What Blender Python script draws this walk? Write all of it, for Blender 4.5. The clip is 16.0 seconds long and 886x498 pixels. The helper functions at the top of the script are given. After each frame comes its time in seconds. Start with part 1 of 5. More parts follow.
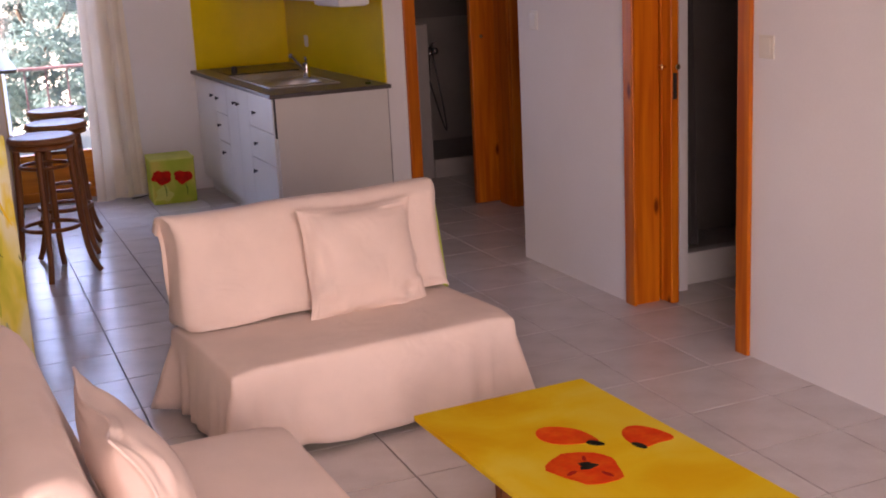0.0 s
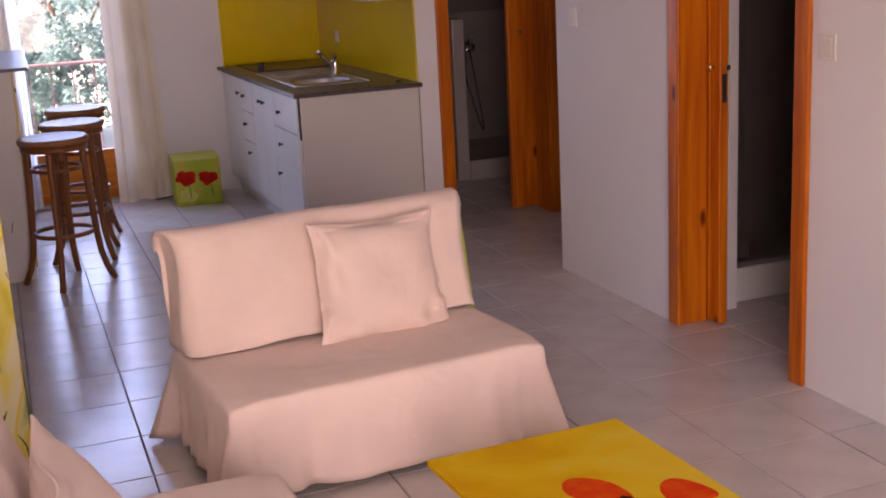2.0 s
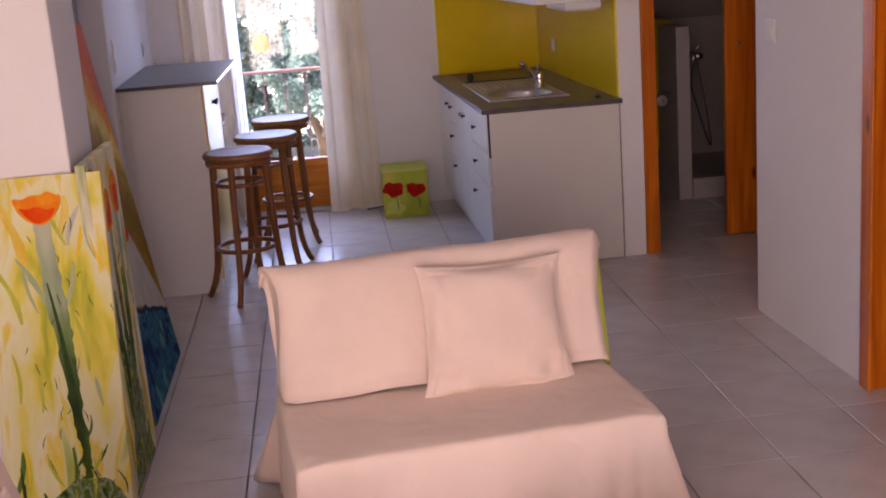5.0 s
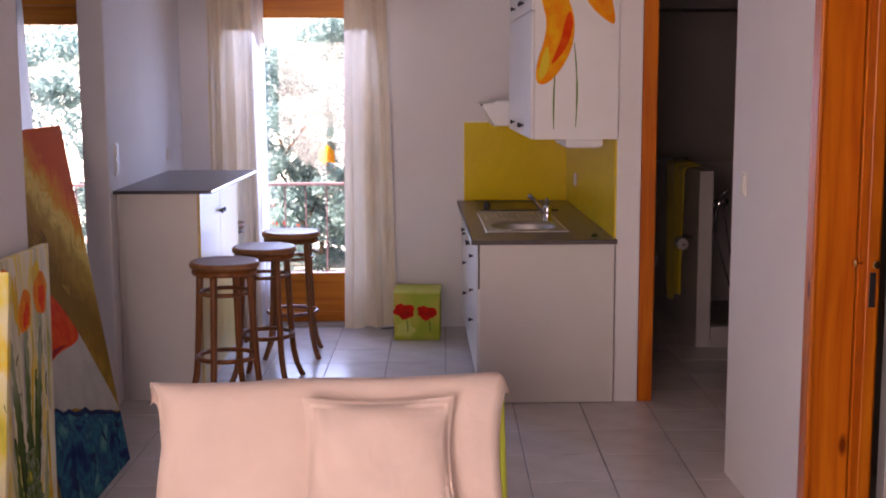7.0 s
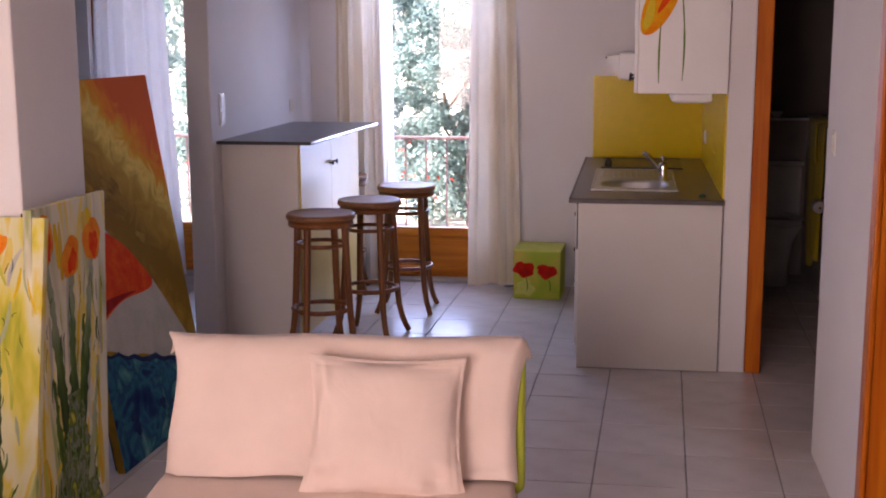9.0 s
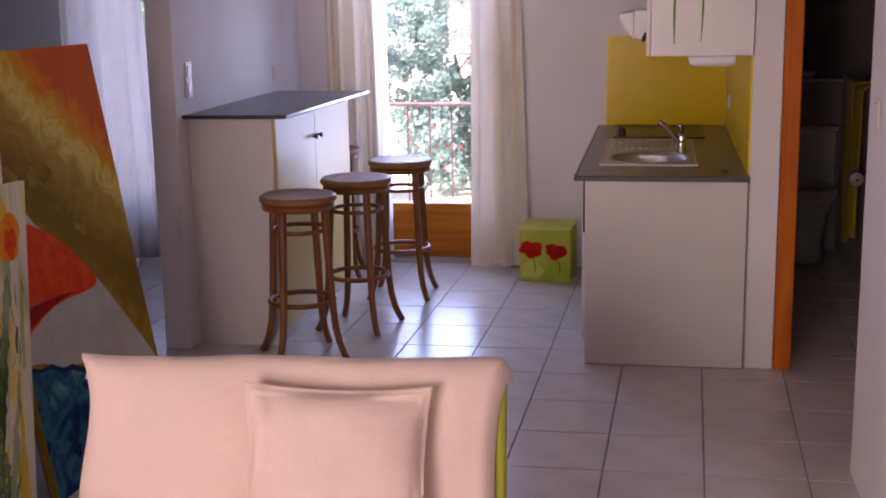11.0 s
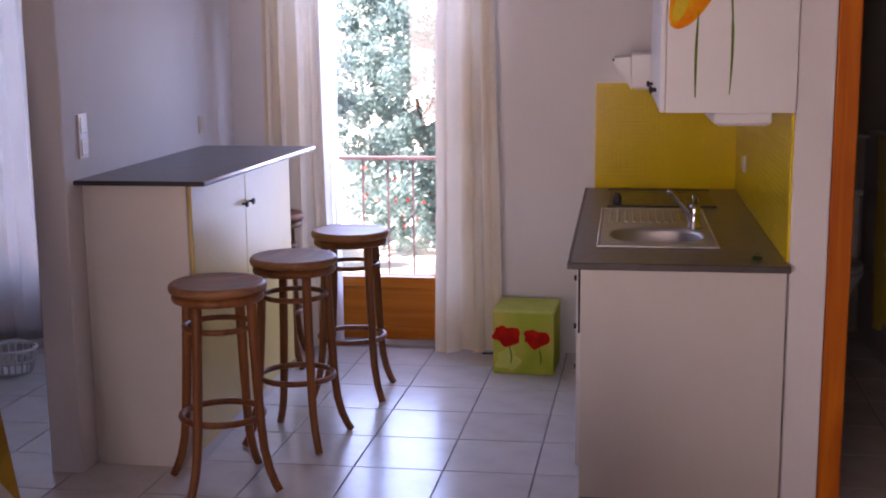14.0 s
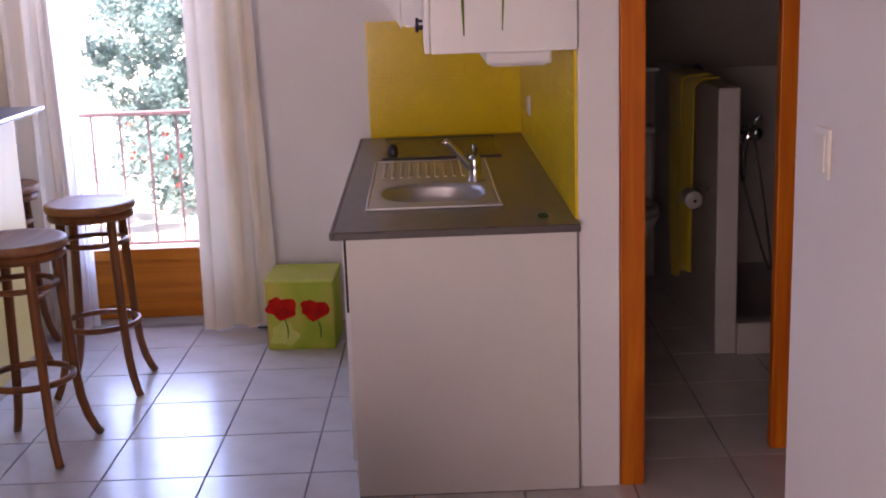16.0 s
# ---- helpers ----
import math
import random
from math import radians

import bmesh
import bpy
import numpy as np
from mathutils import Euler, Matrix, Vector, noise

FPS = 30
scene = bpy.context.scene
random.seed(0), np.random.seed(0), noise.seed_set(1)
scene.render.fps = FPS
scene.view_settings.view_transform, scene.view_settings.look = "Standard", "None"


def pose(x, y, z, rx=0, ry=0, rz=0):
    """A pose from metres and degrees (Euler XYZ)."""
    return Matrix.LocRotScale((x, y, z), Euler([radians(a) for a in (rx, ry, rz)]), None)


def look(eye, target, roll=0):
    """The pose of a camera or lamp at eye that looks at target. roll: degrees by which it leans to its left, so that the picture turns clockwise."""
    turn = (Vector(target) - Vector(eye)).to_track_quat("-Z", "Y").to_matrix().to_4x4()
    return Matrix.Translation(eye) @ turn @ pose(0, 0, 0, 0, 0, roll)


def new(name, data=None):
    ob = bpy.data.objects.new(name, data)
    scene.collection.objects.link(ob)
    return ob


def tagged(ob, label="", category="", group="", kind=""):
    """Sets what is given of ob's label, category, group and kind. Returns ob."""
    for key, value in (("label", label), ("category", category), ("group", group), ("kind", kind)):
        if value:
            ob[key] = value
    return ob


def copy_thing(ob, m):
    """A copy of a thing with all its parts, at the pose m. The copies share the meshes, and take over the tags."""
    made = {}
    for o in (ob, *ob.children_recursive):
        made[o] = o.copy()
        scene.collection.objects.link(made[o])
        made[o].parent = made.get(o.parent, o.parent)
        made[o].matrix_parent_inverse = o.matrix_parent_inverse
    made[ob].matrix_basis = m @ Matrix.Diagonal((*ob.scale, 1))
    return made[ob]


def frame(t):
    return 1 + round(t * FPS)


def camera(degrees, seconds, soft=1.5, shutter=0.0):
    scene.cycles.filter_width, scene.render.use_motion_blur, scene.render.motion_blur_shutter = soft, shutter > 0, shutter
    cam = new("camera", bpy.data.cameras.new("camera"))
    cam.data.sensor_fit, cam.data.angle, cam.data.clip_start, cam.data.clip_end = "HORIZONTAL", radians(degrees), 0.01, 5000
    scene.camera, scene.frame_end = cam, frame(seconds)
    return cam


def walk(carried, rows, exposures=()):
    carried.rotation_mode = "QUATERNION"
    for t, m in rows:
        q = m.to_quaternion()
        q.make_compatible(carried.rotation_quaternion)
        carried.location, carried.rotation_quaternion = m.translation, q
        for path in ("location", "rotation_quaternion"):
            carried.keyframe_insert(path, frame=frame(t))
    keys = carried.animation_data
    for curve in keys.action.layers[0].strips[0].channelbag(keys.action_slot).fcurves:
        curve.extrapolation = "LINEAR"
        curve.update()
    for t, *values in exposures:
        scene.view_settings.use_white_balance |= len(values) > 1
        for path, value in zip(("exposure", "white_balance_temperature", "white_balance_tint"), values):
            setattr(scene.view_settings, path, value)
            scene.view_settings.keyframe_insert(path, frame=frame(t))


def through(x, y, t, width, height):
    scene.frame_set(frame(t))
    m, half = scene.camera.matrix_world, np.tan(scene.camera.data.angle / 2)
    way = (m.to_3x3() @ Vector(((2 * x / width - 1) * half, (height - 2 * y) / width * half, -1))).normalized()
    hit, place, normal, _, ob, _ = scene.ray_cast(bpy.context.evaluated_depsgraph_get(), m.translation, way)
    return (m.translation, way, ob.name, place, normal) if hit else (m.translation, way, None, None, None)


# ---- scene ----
cam = camera(40.0, 16.0, soft=1.9)
PATH = [
    (0, (0.107, 0.301, 1.564), (0.872, 2.086, 1.084), -2.9),
    (0.5, (0.16, 0.357, 1.56), (0.876, 2.173, 1.126), -3.6),
    (1, (0.211, 0.492, 1.565), (0.961, 2.295, 1.132), -4.0),
    (1.5, (0.264, 0.562, 1.561), (0.987, 2.377, 1.134), -4.6),
    (2, (0.328, 0.621, 1.556), (1.021, 2.433, 1.067), -3.0),
    (2.5, (0.437, 0.685, 1.56), (1.062, 2.522, 1.075), -1.5),
    (3, (0.545, 0.727, 1.563), (1.117, 2.582, 1.082), -1.4),
    (3.5, (0.603, 0.74, 1.578), (1.048, 2.626, 1.084), -2.3),
    (4, (0.688, 0.814, 1.561), (0.996, 2.718, 1.033), -3.1),
    (4.2, (0.75, 0.839, 1.573), (1.013, 2.749, 1.04), -3.8),
    (6.5, (1.412, 0.862, 1.607), (1.558, 2.836, 1.32), -2.4),
    (7, (1.618, 0.898, 1.61), (1.665, 2.878, 1.333), -0.2),
    (7.5, (1.794, 0.909, 1.612), (1.75, 2.891, 1.351), -2.1),
    (8, (2.006, 0.889, 1.612), (1.78, 2.859, 1.348), -0.4),
    (8.5, (2.139, 0.926, 1.602), (1.841, 2.875, 1.27), 0.0),
    (9, (2.183, 1.085, 1.587), (1.88, 3.031, 1.24), -0.2),
    (11.3, (2.248, 1.849, 1.582), (1.884, 3.772, 1.169), -1.3),
    (11.5, (2.226, 1.936, 1.585), (1.854, 3.857, 1.174), -1.4),
    (12, (2.182, 2.141, 1.574), (1.843, 4.072, 1.177), -0.7),
    (12.5, (2.146, 2.307, 1.575), (1.851, 4.244, 1.173), -0.4),
    (13, (2.101, 2.499, 1.567), (1.811, 4.455, 1.262), -1.6),
    (13.5, (2.06, 2.634, 1.572), (1.788, 4.586, 1.233), -1.1),
    (14, (2.066, 2.826, 1.574), (1.779, 4.774, 1.225), -0.5),
    (14.5, (2.086, 2.968, 1.573), (1.85, 4.919, 1.201), -1.2),
    (15, (2.148, 3.113, 1.564), (1.97, 5.06, 1.144), -1.4),
    (15.5, (2.171, 3.29, 1.558), (2.082, 5.243, 1.135), -1.3),
    (16, (2.174, 3.4, 1.549), (2.199, 5.349, 1.099), -2.0),
]

EV = 3.12
walk(cam, [(t, look(eye, target, roll)) for t, eye, target, roll in PATH], [(0.0, EV - 0.13, 7000, 29.5), (2.0, EV - 0.08, 6950, 29.5), (4.0, EV - 0.12, 6900, 28.5), (6.5, EV, 6900, 28.5), (9.0, EV, 6900, 29), (12.5, EV - 0.05, 6700, 31), (14.6, EV - 0.10, 6660, 31), (16.0, EV + 0.2, 6660, 31)])

# ---- world, sun and large lights ----
SUN_FROM = Vector((-0.85, -0.12, 0.95)).normalized()
world = bpy.data.worlds.new("world")
scene.world = world
world.use_nodes = True
sky = world.node_tree.nodes.new("ShaderNodeTexSky")
sky.sky_type = "NISHITA"
sky.sun_disc = False
sky.sun_elevation = math.asin(SUN_FROM.z)
sky.sun_rotation = math.atan2(SUN_FROM.x, SUN_FROM.y)
world_bg = world.node_tree.nodes["Background"]
world_bg.inputs["Strength"].default_value = 0.08
world.node_tree.links.new(sky.outputs["Color"], world_bg.inputs["Color"])
sun = new("sun", bpy.data.lights.new("sun", "SUN"))
sun.data.energy, sun.data.angle, sun.data.color = 4.6, radians(0.5), (1.0, 0.94, 0.86)
sun.matrix_world = look(SUN_FROM * 20, (0, 0, 0))


def window_light(name, at, towards, width, height, watts, colour, spread=180):
    lamp = new(name, bpy.data.lights.new(name, "AREA"))
    lamp.data.shape, lamp.data.size, lamp.data.size_y = "RECTANGLE", width, height
    lamp.data.energy, lamp.data.color, lamp.data.spread = watts, colour, radians(spread)
    lamp.matrix_world = look(at, towards)
    return lamp


window_light("daylight_kitchen_door", (0.89, 9.03, 1.15), (0.93, 5.0, -0.8), 0.9, 1.7, 3.6, (0.42, 0.585, 1.0), 140)
window_light("daylight_bedroom_door", (-0.85, 9.03, 1.15), (-0.7, 5.0, 0.8), 0.9, 1.7, 1.2, (0.42, 0.58, 1.0))
window_light("daylight_terrace_door", (0.4, -0.98, 1.15), (1.1, 5.0, -0.2), 2.2, 2.0, 7.3, (1.0, 0.81, 0.74), 112)

# ---- materials ----


def material(name, colour, rough=0.5, metal=0.0, vary=0.12, scale=6.0, fine=60.0, bump=0.0, other=None, spec=0.5,
             stretch=(1, 1, 1), island=0.0, rand=0.0, coat=0.0):
    """A surface with two scales of variation; other: a second colour that the coarse noise mixes in."""
    m = bpy.data.materials.new(name)
    m.use_nodes = True
    n, l = m.node_tree.nodes, m.node_tree.links
    b = n["Principled BSDF"]
    b.inputs["Roughness"].default_value, b.inputs["Metallic"].default_value = rough, metal
    b.inputs["Specular IOR Level"].default_value = spec
    b.inputs["Coat Weight"].default_value = coat
    co, mp = n.new("ShaderNodeTexCoord"), n.new("ShaderNodeMapping")
    mp.inputs["Scale"].default_value = stretch
    l.new(co.outputs["Object"], mp.inputs["Vector"])
    n1, n2 = n.new("ShaderNodeTexNoise"), n.new("ShaderNodeTexNoise")
    n1.inputs["Scale"].default_value, n1.inputs["Detail"].default_value = scale, 4
    n2.inputs["Scale"].default_value, n2.inputs["Detail"].default_value = fine, 3
    for t in (n1, n2):
        l.new(mp.outputs["Vector"], t.inputs["Vector"])
    mix = n.new("ShaderNodeMix")
    mix.data_type = "RGBA"
    o = other or tuple(c * (1 - vary) for c in colour)
    mix.inputs["A"].default_value, mix.inputs["B"].default_value = (*colour, 1), (*o, 1)
    ramp = n.new("ShaderNodeValToRGB")
    ramp.color_ramp.elements[0].position, ramp.color_ramp.elements[1].position = 0.38, 0.66
    l.new(n1.outputs["Fac"], ramp.inputs["Fac"])
    l.new(ramp.outputs["Color"], mix.inputs["Factor"])
    hsv = n.new("ShaderNodeHueSaturation")
    l.new(mix.outputs["Result"], hsv.inputs["Color"])
    add = n.new("ShaderNodeMath")
    add.operation = "MULTIPLY_ADD"
    add.inputs[1].default_value, add.inputs[2].default_value = vary, 1 - vary / 2
    l.new(n2.outputs["Fac"], add.inputs[0])
    value = add.outputs[0]
    for amount, node, socket in ((island, "ShaderNodeNewGeometry", "Random Per Island"), (rand, "ShaderNodeObjectInfo", "Random")):
        if amount:
            src, more = n.new(node), n.new("ShaderNodeMath")
            more.operation = "MULTIPLY_ADD"
            more.inputs[1].default_value = amount
            l.new(src.outputs[socket], more.inputs[0])
            l.new(value, more.inputs[2])
            value = more.outputs[0]
    l.new(value, hsv.inputs["Value"])
    l.new(hsv.outputs["Color"], b.inputs["Base Color"])
    if bump:
        bp = n.new("ShaderNodeBump")
        bp.inputs["Strength"].default_value, bp.inputs["Distance"].default_value = bump, 0.004
        l.new(n2.outputs["Fac"], bp.inputs["Height"])
        l.new(bp.outputs["Normal"], b.inputs["Normal"])
    return m


def wood_material(name, light, dark, rough, axis="z", knots=True, scale=3.0, spec=0.5):
    m = bpy.data.materials.new(name)
    m.use_nodes = True
    n, l = m.node_tree.nodes, m.node_tree.links
    b = n["Principled BSDF"]
    b.inputs["Roughness"].default_value, b.inputs["Specular IOR Level"].default_value = rough, spec
    co, mp = n.new("ShaderNodeTexCoord"), n.new("ShaderNodeMapping")
    mp.inputs["Scale"].default_value = {"z": (9, 9, 0.5), "x": (0.5, 9, 9), "y": (9, 0.5, 9)}[axis]
    l.new(co.outputs["Object"], mp.inputs["Vector"])
    grain = n.new("ShaderNodeTexNoise")
    grain.inputs["Scale"].default_value, grain.inputs["Detail"].default_value, grain.inputs["Distortion"].default_value = scale, 6, 0.6
    l.new(mp.outputs["Vector"], grain.inputs["Vector"])
    ramp = n.new("ShaderNodeValToRGB")
    ramp.color_ramp.elements[0].position, ramp.color_ramp.elements[1].position = 0.35, 0.68
    ramp.color_ramp.elements[0].color, ramp.color_ramp.elements[1].color = (*light, 1), (*dark, 1)
    l.new(grain.outputs["Fac"], ramp.inputs["Fac"])
    out = ramp.outputs["Color"]
    if knots:
        vor, mp2 = n.new("ShaderNodeTexVoronoi"), n.new("ShaderNodeMapping")
        mp2.inputs["Scale"].default_value = {"z": (7, 7, 2.6), "x": (2.6, 7, 7), "y": (7, 2.6, 7)}[axis]
        vor.inputs["Scale"].default_value = 1.0
        l.new(co.outputs["Object"], mp2.inputs["Vector"])
        l.new(mp2.outputs["Vector"], vor.inputs["Vector"])
        spot = n.new("ShaderNodeValToRGB")
        spot.color_ramp.elements[0].position, spot.color_ramp.elements[1].position = 0.05, 0.12
        spot.color_ramp.elements[0].color, spot.color_ramp.elements[1].color = (1, 1, 1, 1), (0, 0, 0, 1)
        l.new(vor.outputs["Distance"], spot.inputs["Fac"])
        mx = n.new("ShaderNodeMix")
        mx.data_type = "RGBA"
        mx.inputs["B"].default_value = (dark[0] * 0.35, dark[1] * 0.25, dark[2] * 0.25, 1)
        l.new(spot.outputs["Color"], mx.inputs["Factor"])
        l.new(out, mx.inputs["A"])
        out = mx.outputs["Result"]
    l.new(out, b.inputs["Base Color"])
    bp = n.new("ShaderNodeBump")
    bp.inputs["Strength"].default_value, bp.inputs["Distance"].default_value = 0.15, 0.002
    l.new(grain.outputs["Fac"], bp.inputs["Height"])
    l.new(bp.outputs["Normal"], b.inputs["Normal"])
    return m


def cloth_material(name, colour, weave=420.0, through=0.0, vary=0.08):
    m = material(name, colour, 0.9, vary=vary, scale=5, fine=weave, bump=0.25, spec=0.15)
    n, l = m.node_tree.nodes, m.node_tree.links
    b = n["Principled BSDF"]
    b.inputs["Sheen Weight"].default_value = 0.15
    if through:
        tr, mx = n.new("ShaderNodeBsdfTranslucent"), n.new("ShaderNodeMixShader")
        tr.inputs["Color"].default_value = (*colour, 1)
        mx.inputs["Fac"].default_value = through
        l.new(b.outputs["BSDF"], mx.inputs[1])
        l.new(tr.outputs["BSDF"], mx.inputs[2])
        l.new(mx.outputs["Shader"], n["Material Output"].inputs["Surface"])
    return m


def glass_material(name):
    m = bpy.data.materials.new(name)
    m.use_nodes = True
    n, l = m.node_tree.nodes, m.node_tree.links
    tr, gl, mx, fr = (n.new("ShaderNode" + k) for k in ("BsdfTransparent", "BsdfGlossy", "MixShader", "Fresnel"))
    gl.inputs["Roughness"].default_value = 0.02
    fr.inputs["IOR"].default_value = 1.45
    l.new(fr.outputs["Fac"], mx.inputs["Fac"])
    l.new(tr.outputs["BSDF"], mx.inputs[1])
    l.new(gl.outputs["BSDF"], mx.inputs[2])
    l.new(mx.outputs["Shader"], n["Material Output"].inputs["Surface"])
    return m


PLASTER = material("plaster_white", (0.80, 0.77, 0.76), 0.85, vary=0.05, scale=1.5, fine=90, bump=0.12, spec=0.2)
CEILING = material("ceiling_white", (0.82, 0.80, 0.78), 0.9, vary=0.04, scale=2, fine=80, bump=0.1)
TILE = material("floor_tile", (0.60, 0.56, 0.54), 0.235, vary=0.10, scale=7, fine=120, bump=0.03, other=(0.54, 0.50, 0.475), rand=0.07)
GROUT = material("grout", (0.30, 0.27, 0.26), 0.9, vary=0.4, scale=12, fine=150, bump=0.2)
PINE = wood_material("varnished_pine", (0.62, 0.170, 0.007), (0.42, 0.085, 0.004), 0.35, spec=0.22)
PINE_X = wood_material("varnished_pine_across", (0.68, 0.23, 0.018), (0.52, 0.145, 0.009), 0.35, axis="x", spec=0.25)
BENTWOOD = wood_material("dark_bentwood", (0.25, 0.085, 0.019), (0.145, 0.045, 0.010), 0.4, knots=False, spec=0.4)
SEATWOOD = wood_material("seat_wood", (0.32, 0.145, 0.050), (0.20, 0.072, 0.026), 0.5, axis="x", knots=False)
CREAM = cloth_material("cream_throw", (0.84, 0.68, 0.585))
# soft creases in the throws
cn, cl = CREAM.node_tree.nodes, CREAM.node_tree.links
crease, creases, cloth_at = cn.new("ShaderNodeBump"), cn.new("ShaderNodeTexNoise"), cn.new("ShaderNodeTexCoord")
creases.inputs["Scale"].default_value, creases.inputs["Detail"].default_value, creases.inputs["Distortion"].default_value = 7.0, 3.0, 1.2
crease.inputs["Strength"].default_value, crease.inputs["Distance"].default_value = 0.30, 0.02
cl.new(cloth_at.outputs["Object"], creases.inputs["Vector"])
cl.new(creases.outputs["Fac"], crease.inputs["Height"])
for node in cn:
    if node.type == "BUMP" and node != crease:
        cl.new(crease.outputs["Normal"], node.inputs["Normal"])
LIME = cloth_material("lime_cover", (0.50, 0.58, 0.06))
CURTAIN = cloth_material("curtain_cotton", (0.84, 0.74, 0.58), 300, 0.20)
SHEER = cloth_material("sheer_voile", (0.88, 0.87, 0.88), 300, 0.6)
WORKTOP = material("worktop_laminate", (0.15, 0.125, 0.11), 0.30, vary=0.25, scale=25, fine=250, bump=0.03)
WORKEDGE = material("worktop_edge", (0.075, 0.062, 0.058), 0.4, vary=0.2, scale=20, fine=200)
BARTOP = material("bar_laminate", (0.17, 0.17, 0.175), 0.38, vary=0.12, scale=12, fine=160)
MELAMINE = material("cream_melamine", (0.70, 0.66, 0.61), 0.45, vary=0.05, scale=3, fine=60, bump=0.02)
BARDOOR = material("bar_door_lacquer", (0.72, 0.55, 0.20), 0.32, vary=0.05, scale=3, fine=50, spec=0.14)
LACQUER = material("white_lacquer", (0.80, 0.79, 0.77), 0.30, vary=0.04, scale=3, fine=50)
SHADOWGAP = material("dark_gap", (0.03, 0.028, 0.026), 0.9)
STEEL = material("brushed_steel", (0.54, 0.525, 0.51), 0.42, 1.0, vary=0.10, scale=8, fine=200)
CHROME = material("chrome", (0.58, 0.57, 0.57), 0.14, 1.0, vary=0.04)
BRASS = material("brass", (0.75, 0.55, 0.25), 0.22, 1.0, vary=0.1)
IRON = material("dark_iron", (0.05, 0.045, 0.05), 0.45, 0.6, vary=0.2)
HOB = material("hob_glass", (0.035, 0.022, 0.018), 0.3, vary=0.2, scale=10)
BLACK = material("black_plastic", (0.025, 0.025, 0.025), 0.4)
SWITCH = material("switch_plastic", (0.72, 0.67, 0.58), 0.35, vary=0.03)
MOSAIC = material("yellow_mosaic", (0.72, 0.52, 0.003), 0.20, vary=0.06, scale=3, fine=30, island=0.05, spec=0.2)
MOSAIC_GROUT = material("mosaic_grout", (0.84, 0.62, 0.006), 0.8, vary=0.15)
# tile colour darkened so that the bathroom's low light sits in it
BATHTILE_DIMMED = material("bath_tile_dimmed", (0.36, 0.325, 0.305), 0.35, vary=0.08, scale=5)
# mid beige-grey plaster, lowered: the rooms' lack of light is in this colour
BATHWALL_DIMMED = material("bath_plaster_dimmed", (0.21, 0.185, 0.17), 0.85, vary=0.06, scale=4)
CERAMIC = material("white_ceramic", (0.82, 0.82, 0.80), 0.12, vary=0.03)
TOWEL = cloth_material("yellow_towel", (0.40, 0.30, 0.01), 250)
DARKCLOTH = cloth_material("dark_shower_curtain", (0.10, 0.088, 0.085), 250)
GLASS = glass_material("window_glass")
LEAF = material("leaf", (0.125, 0.195, 0.19), 0.35, vary=0.35, scale=2, fine=8, other=(0.085, 0.135, 0.13), island=0.5)
ln, ll = LEAF.node_tree.nodes, LEAF.node_tree.links
ltr, lmx = ln.new("ShaderNodeBsdfTranslucent"), ln.new("ShaderNodeMixShader")
ltr.inputs["Color"].default_value, lmx.inputs["Fac"].default_value = (0.24, 0.36, 0.35, 1), 0.4
ll.new(ln["Principled BSDF"].outputs["BSDF"], lmx.inputs[1])
ll.new(ltr.outputs["BSDF"], lmx.inputs[2])
ll.new(lmx.outputs["Shader"], ln["Material Output"].inputs["Surface"])
BARK = material("bark", (0.15, 0.11, 0.08), 0.9, vary=0.4, scale=10, fine=60, bump=0.5)
GROUND = material("garden_ground", (0.55, 0.50, 0.43), 0.95, vary=0.25, scale=1.2, fine=40, bump=0.4, other=(0.46, 0.42, 0.34))
CONCRETE = material("terrace_concrete", (0.50, 0.47, 0.43), 0.9, vary=0.2, scale=3, fine=60, bump=0.2)
RAILPAINT = material("rail_paint", (0.22, 0.14, 0.16), 0.5, vary=0.15)
FLOWER = material("red_flower", (0.60, 0.05, 0.03), 0.6, vary=0.3, island=0.3)
RENDERED = material("house_render", (0.62, 0.56, 0.48), 0.9, vary=0.1, scale=2, bump=0.2)


def paint(name, colour, other=None, scale=9.0, stretch=(1, 1, 1)):
    return material(name, colour, 0.75, spec=0.07, vary=0.25, scale=scale, fine=70, bump=0.18, other=other, stretch=stretch)


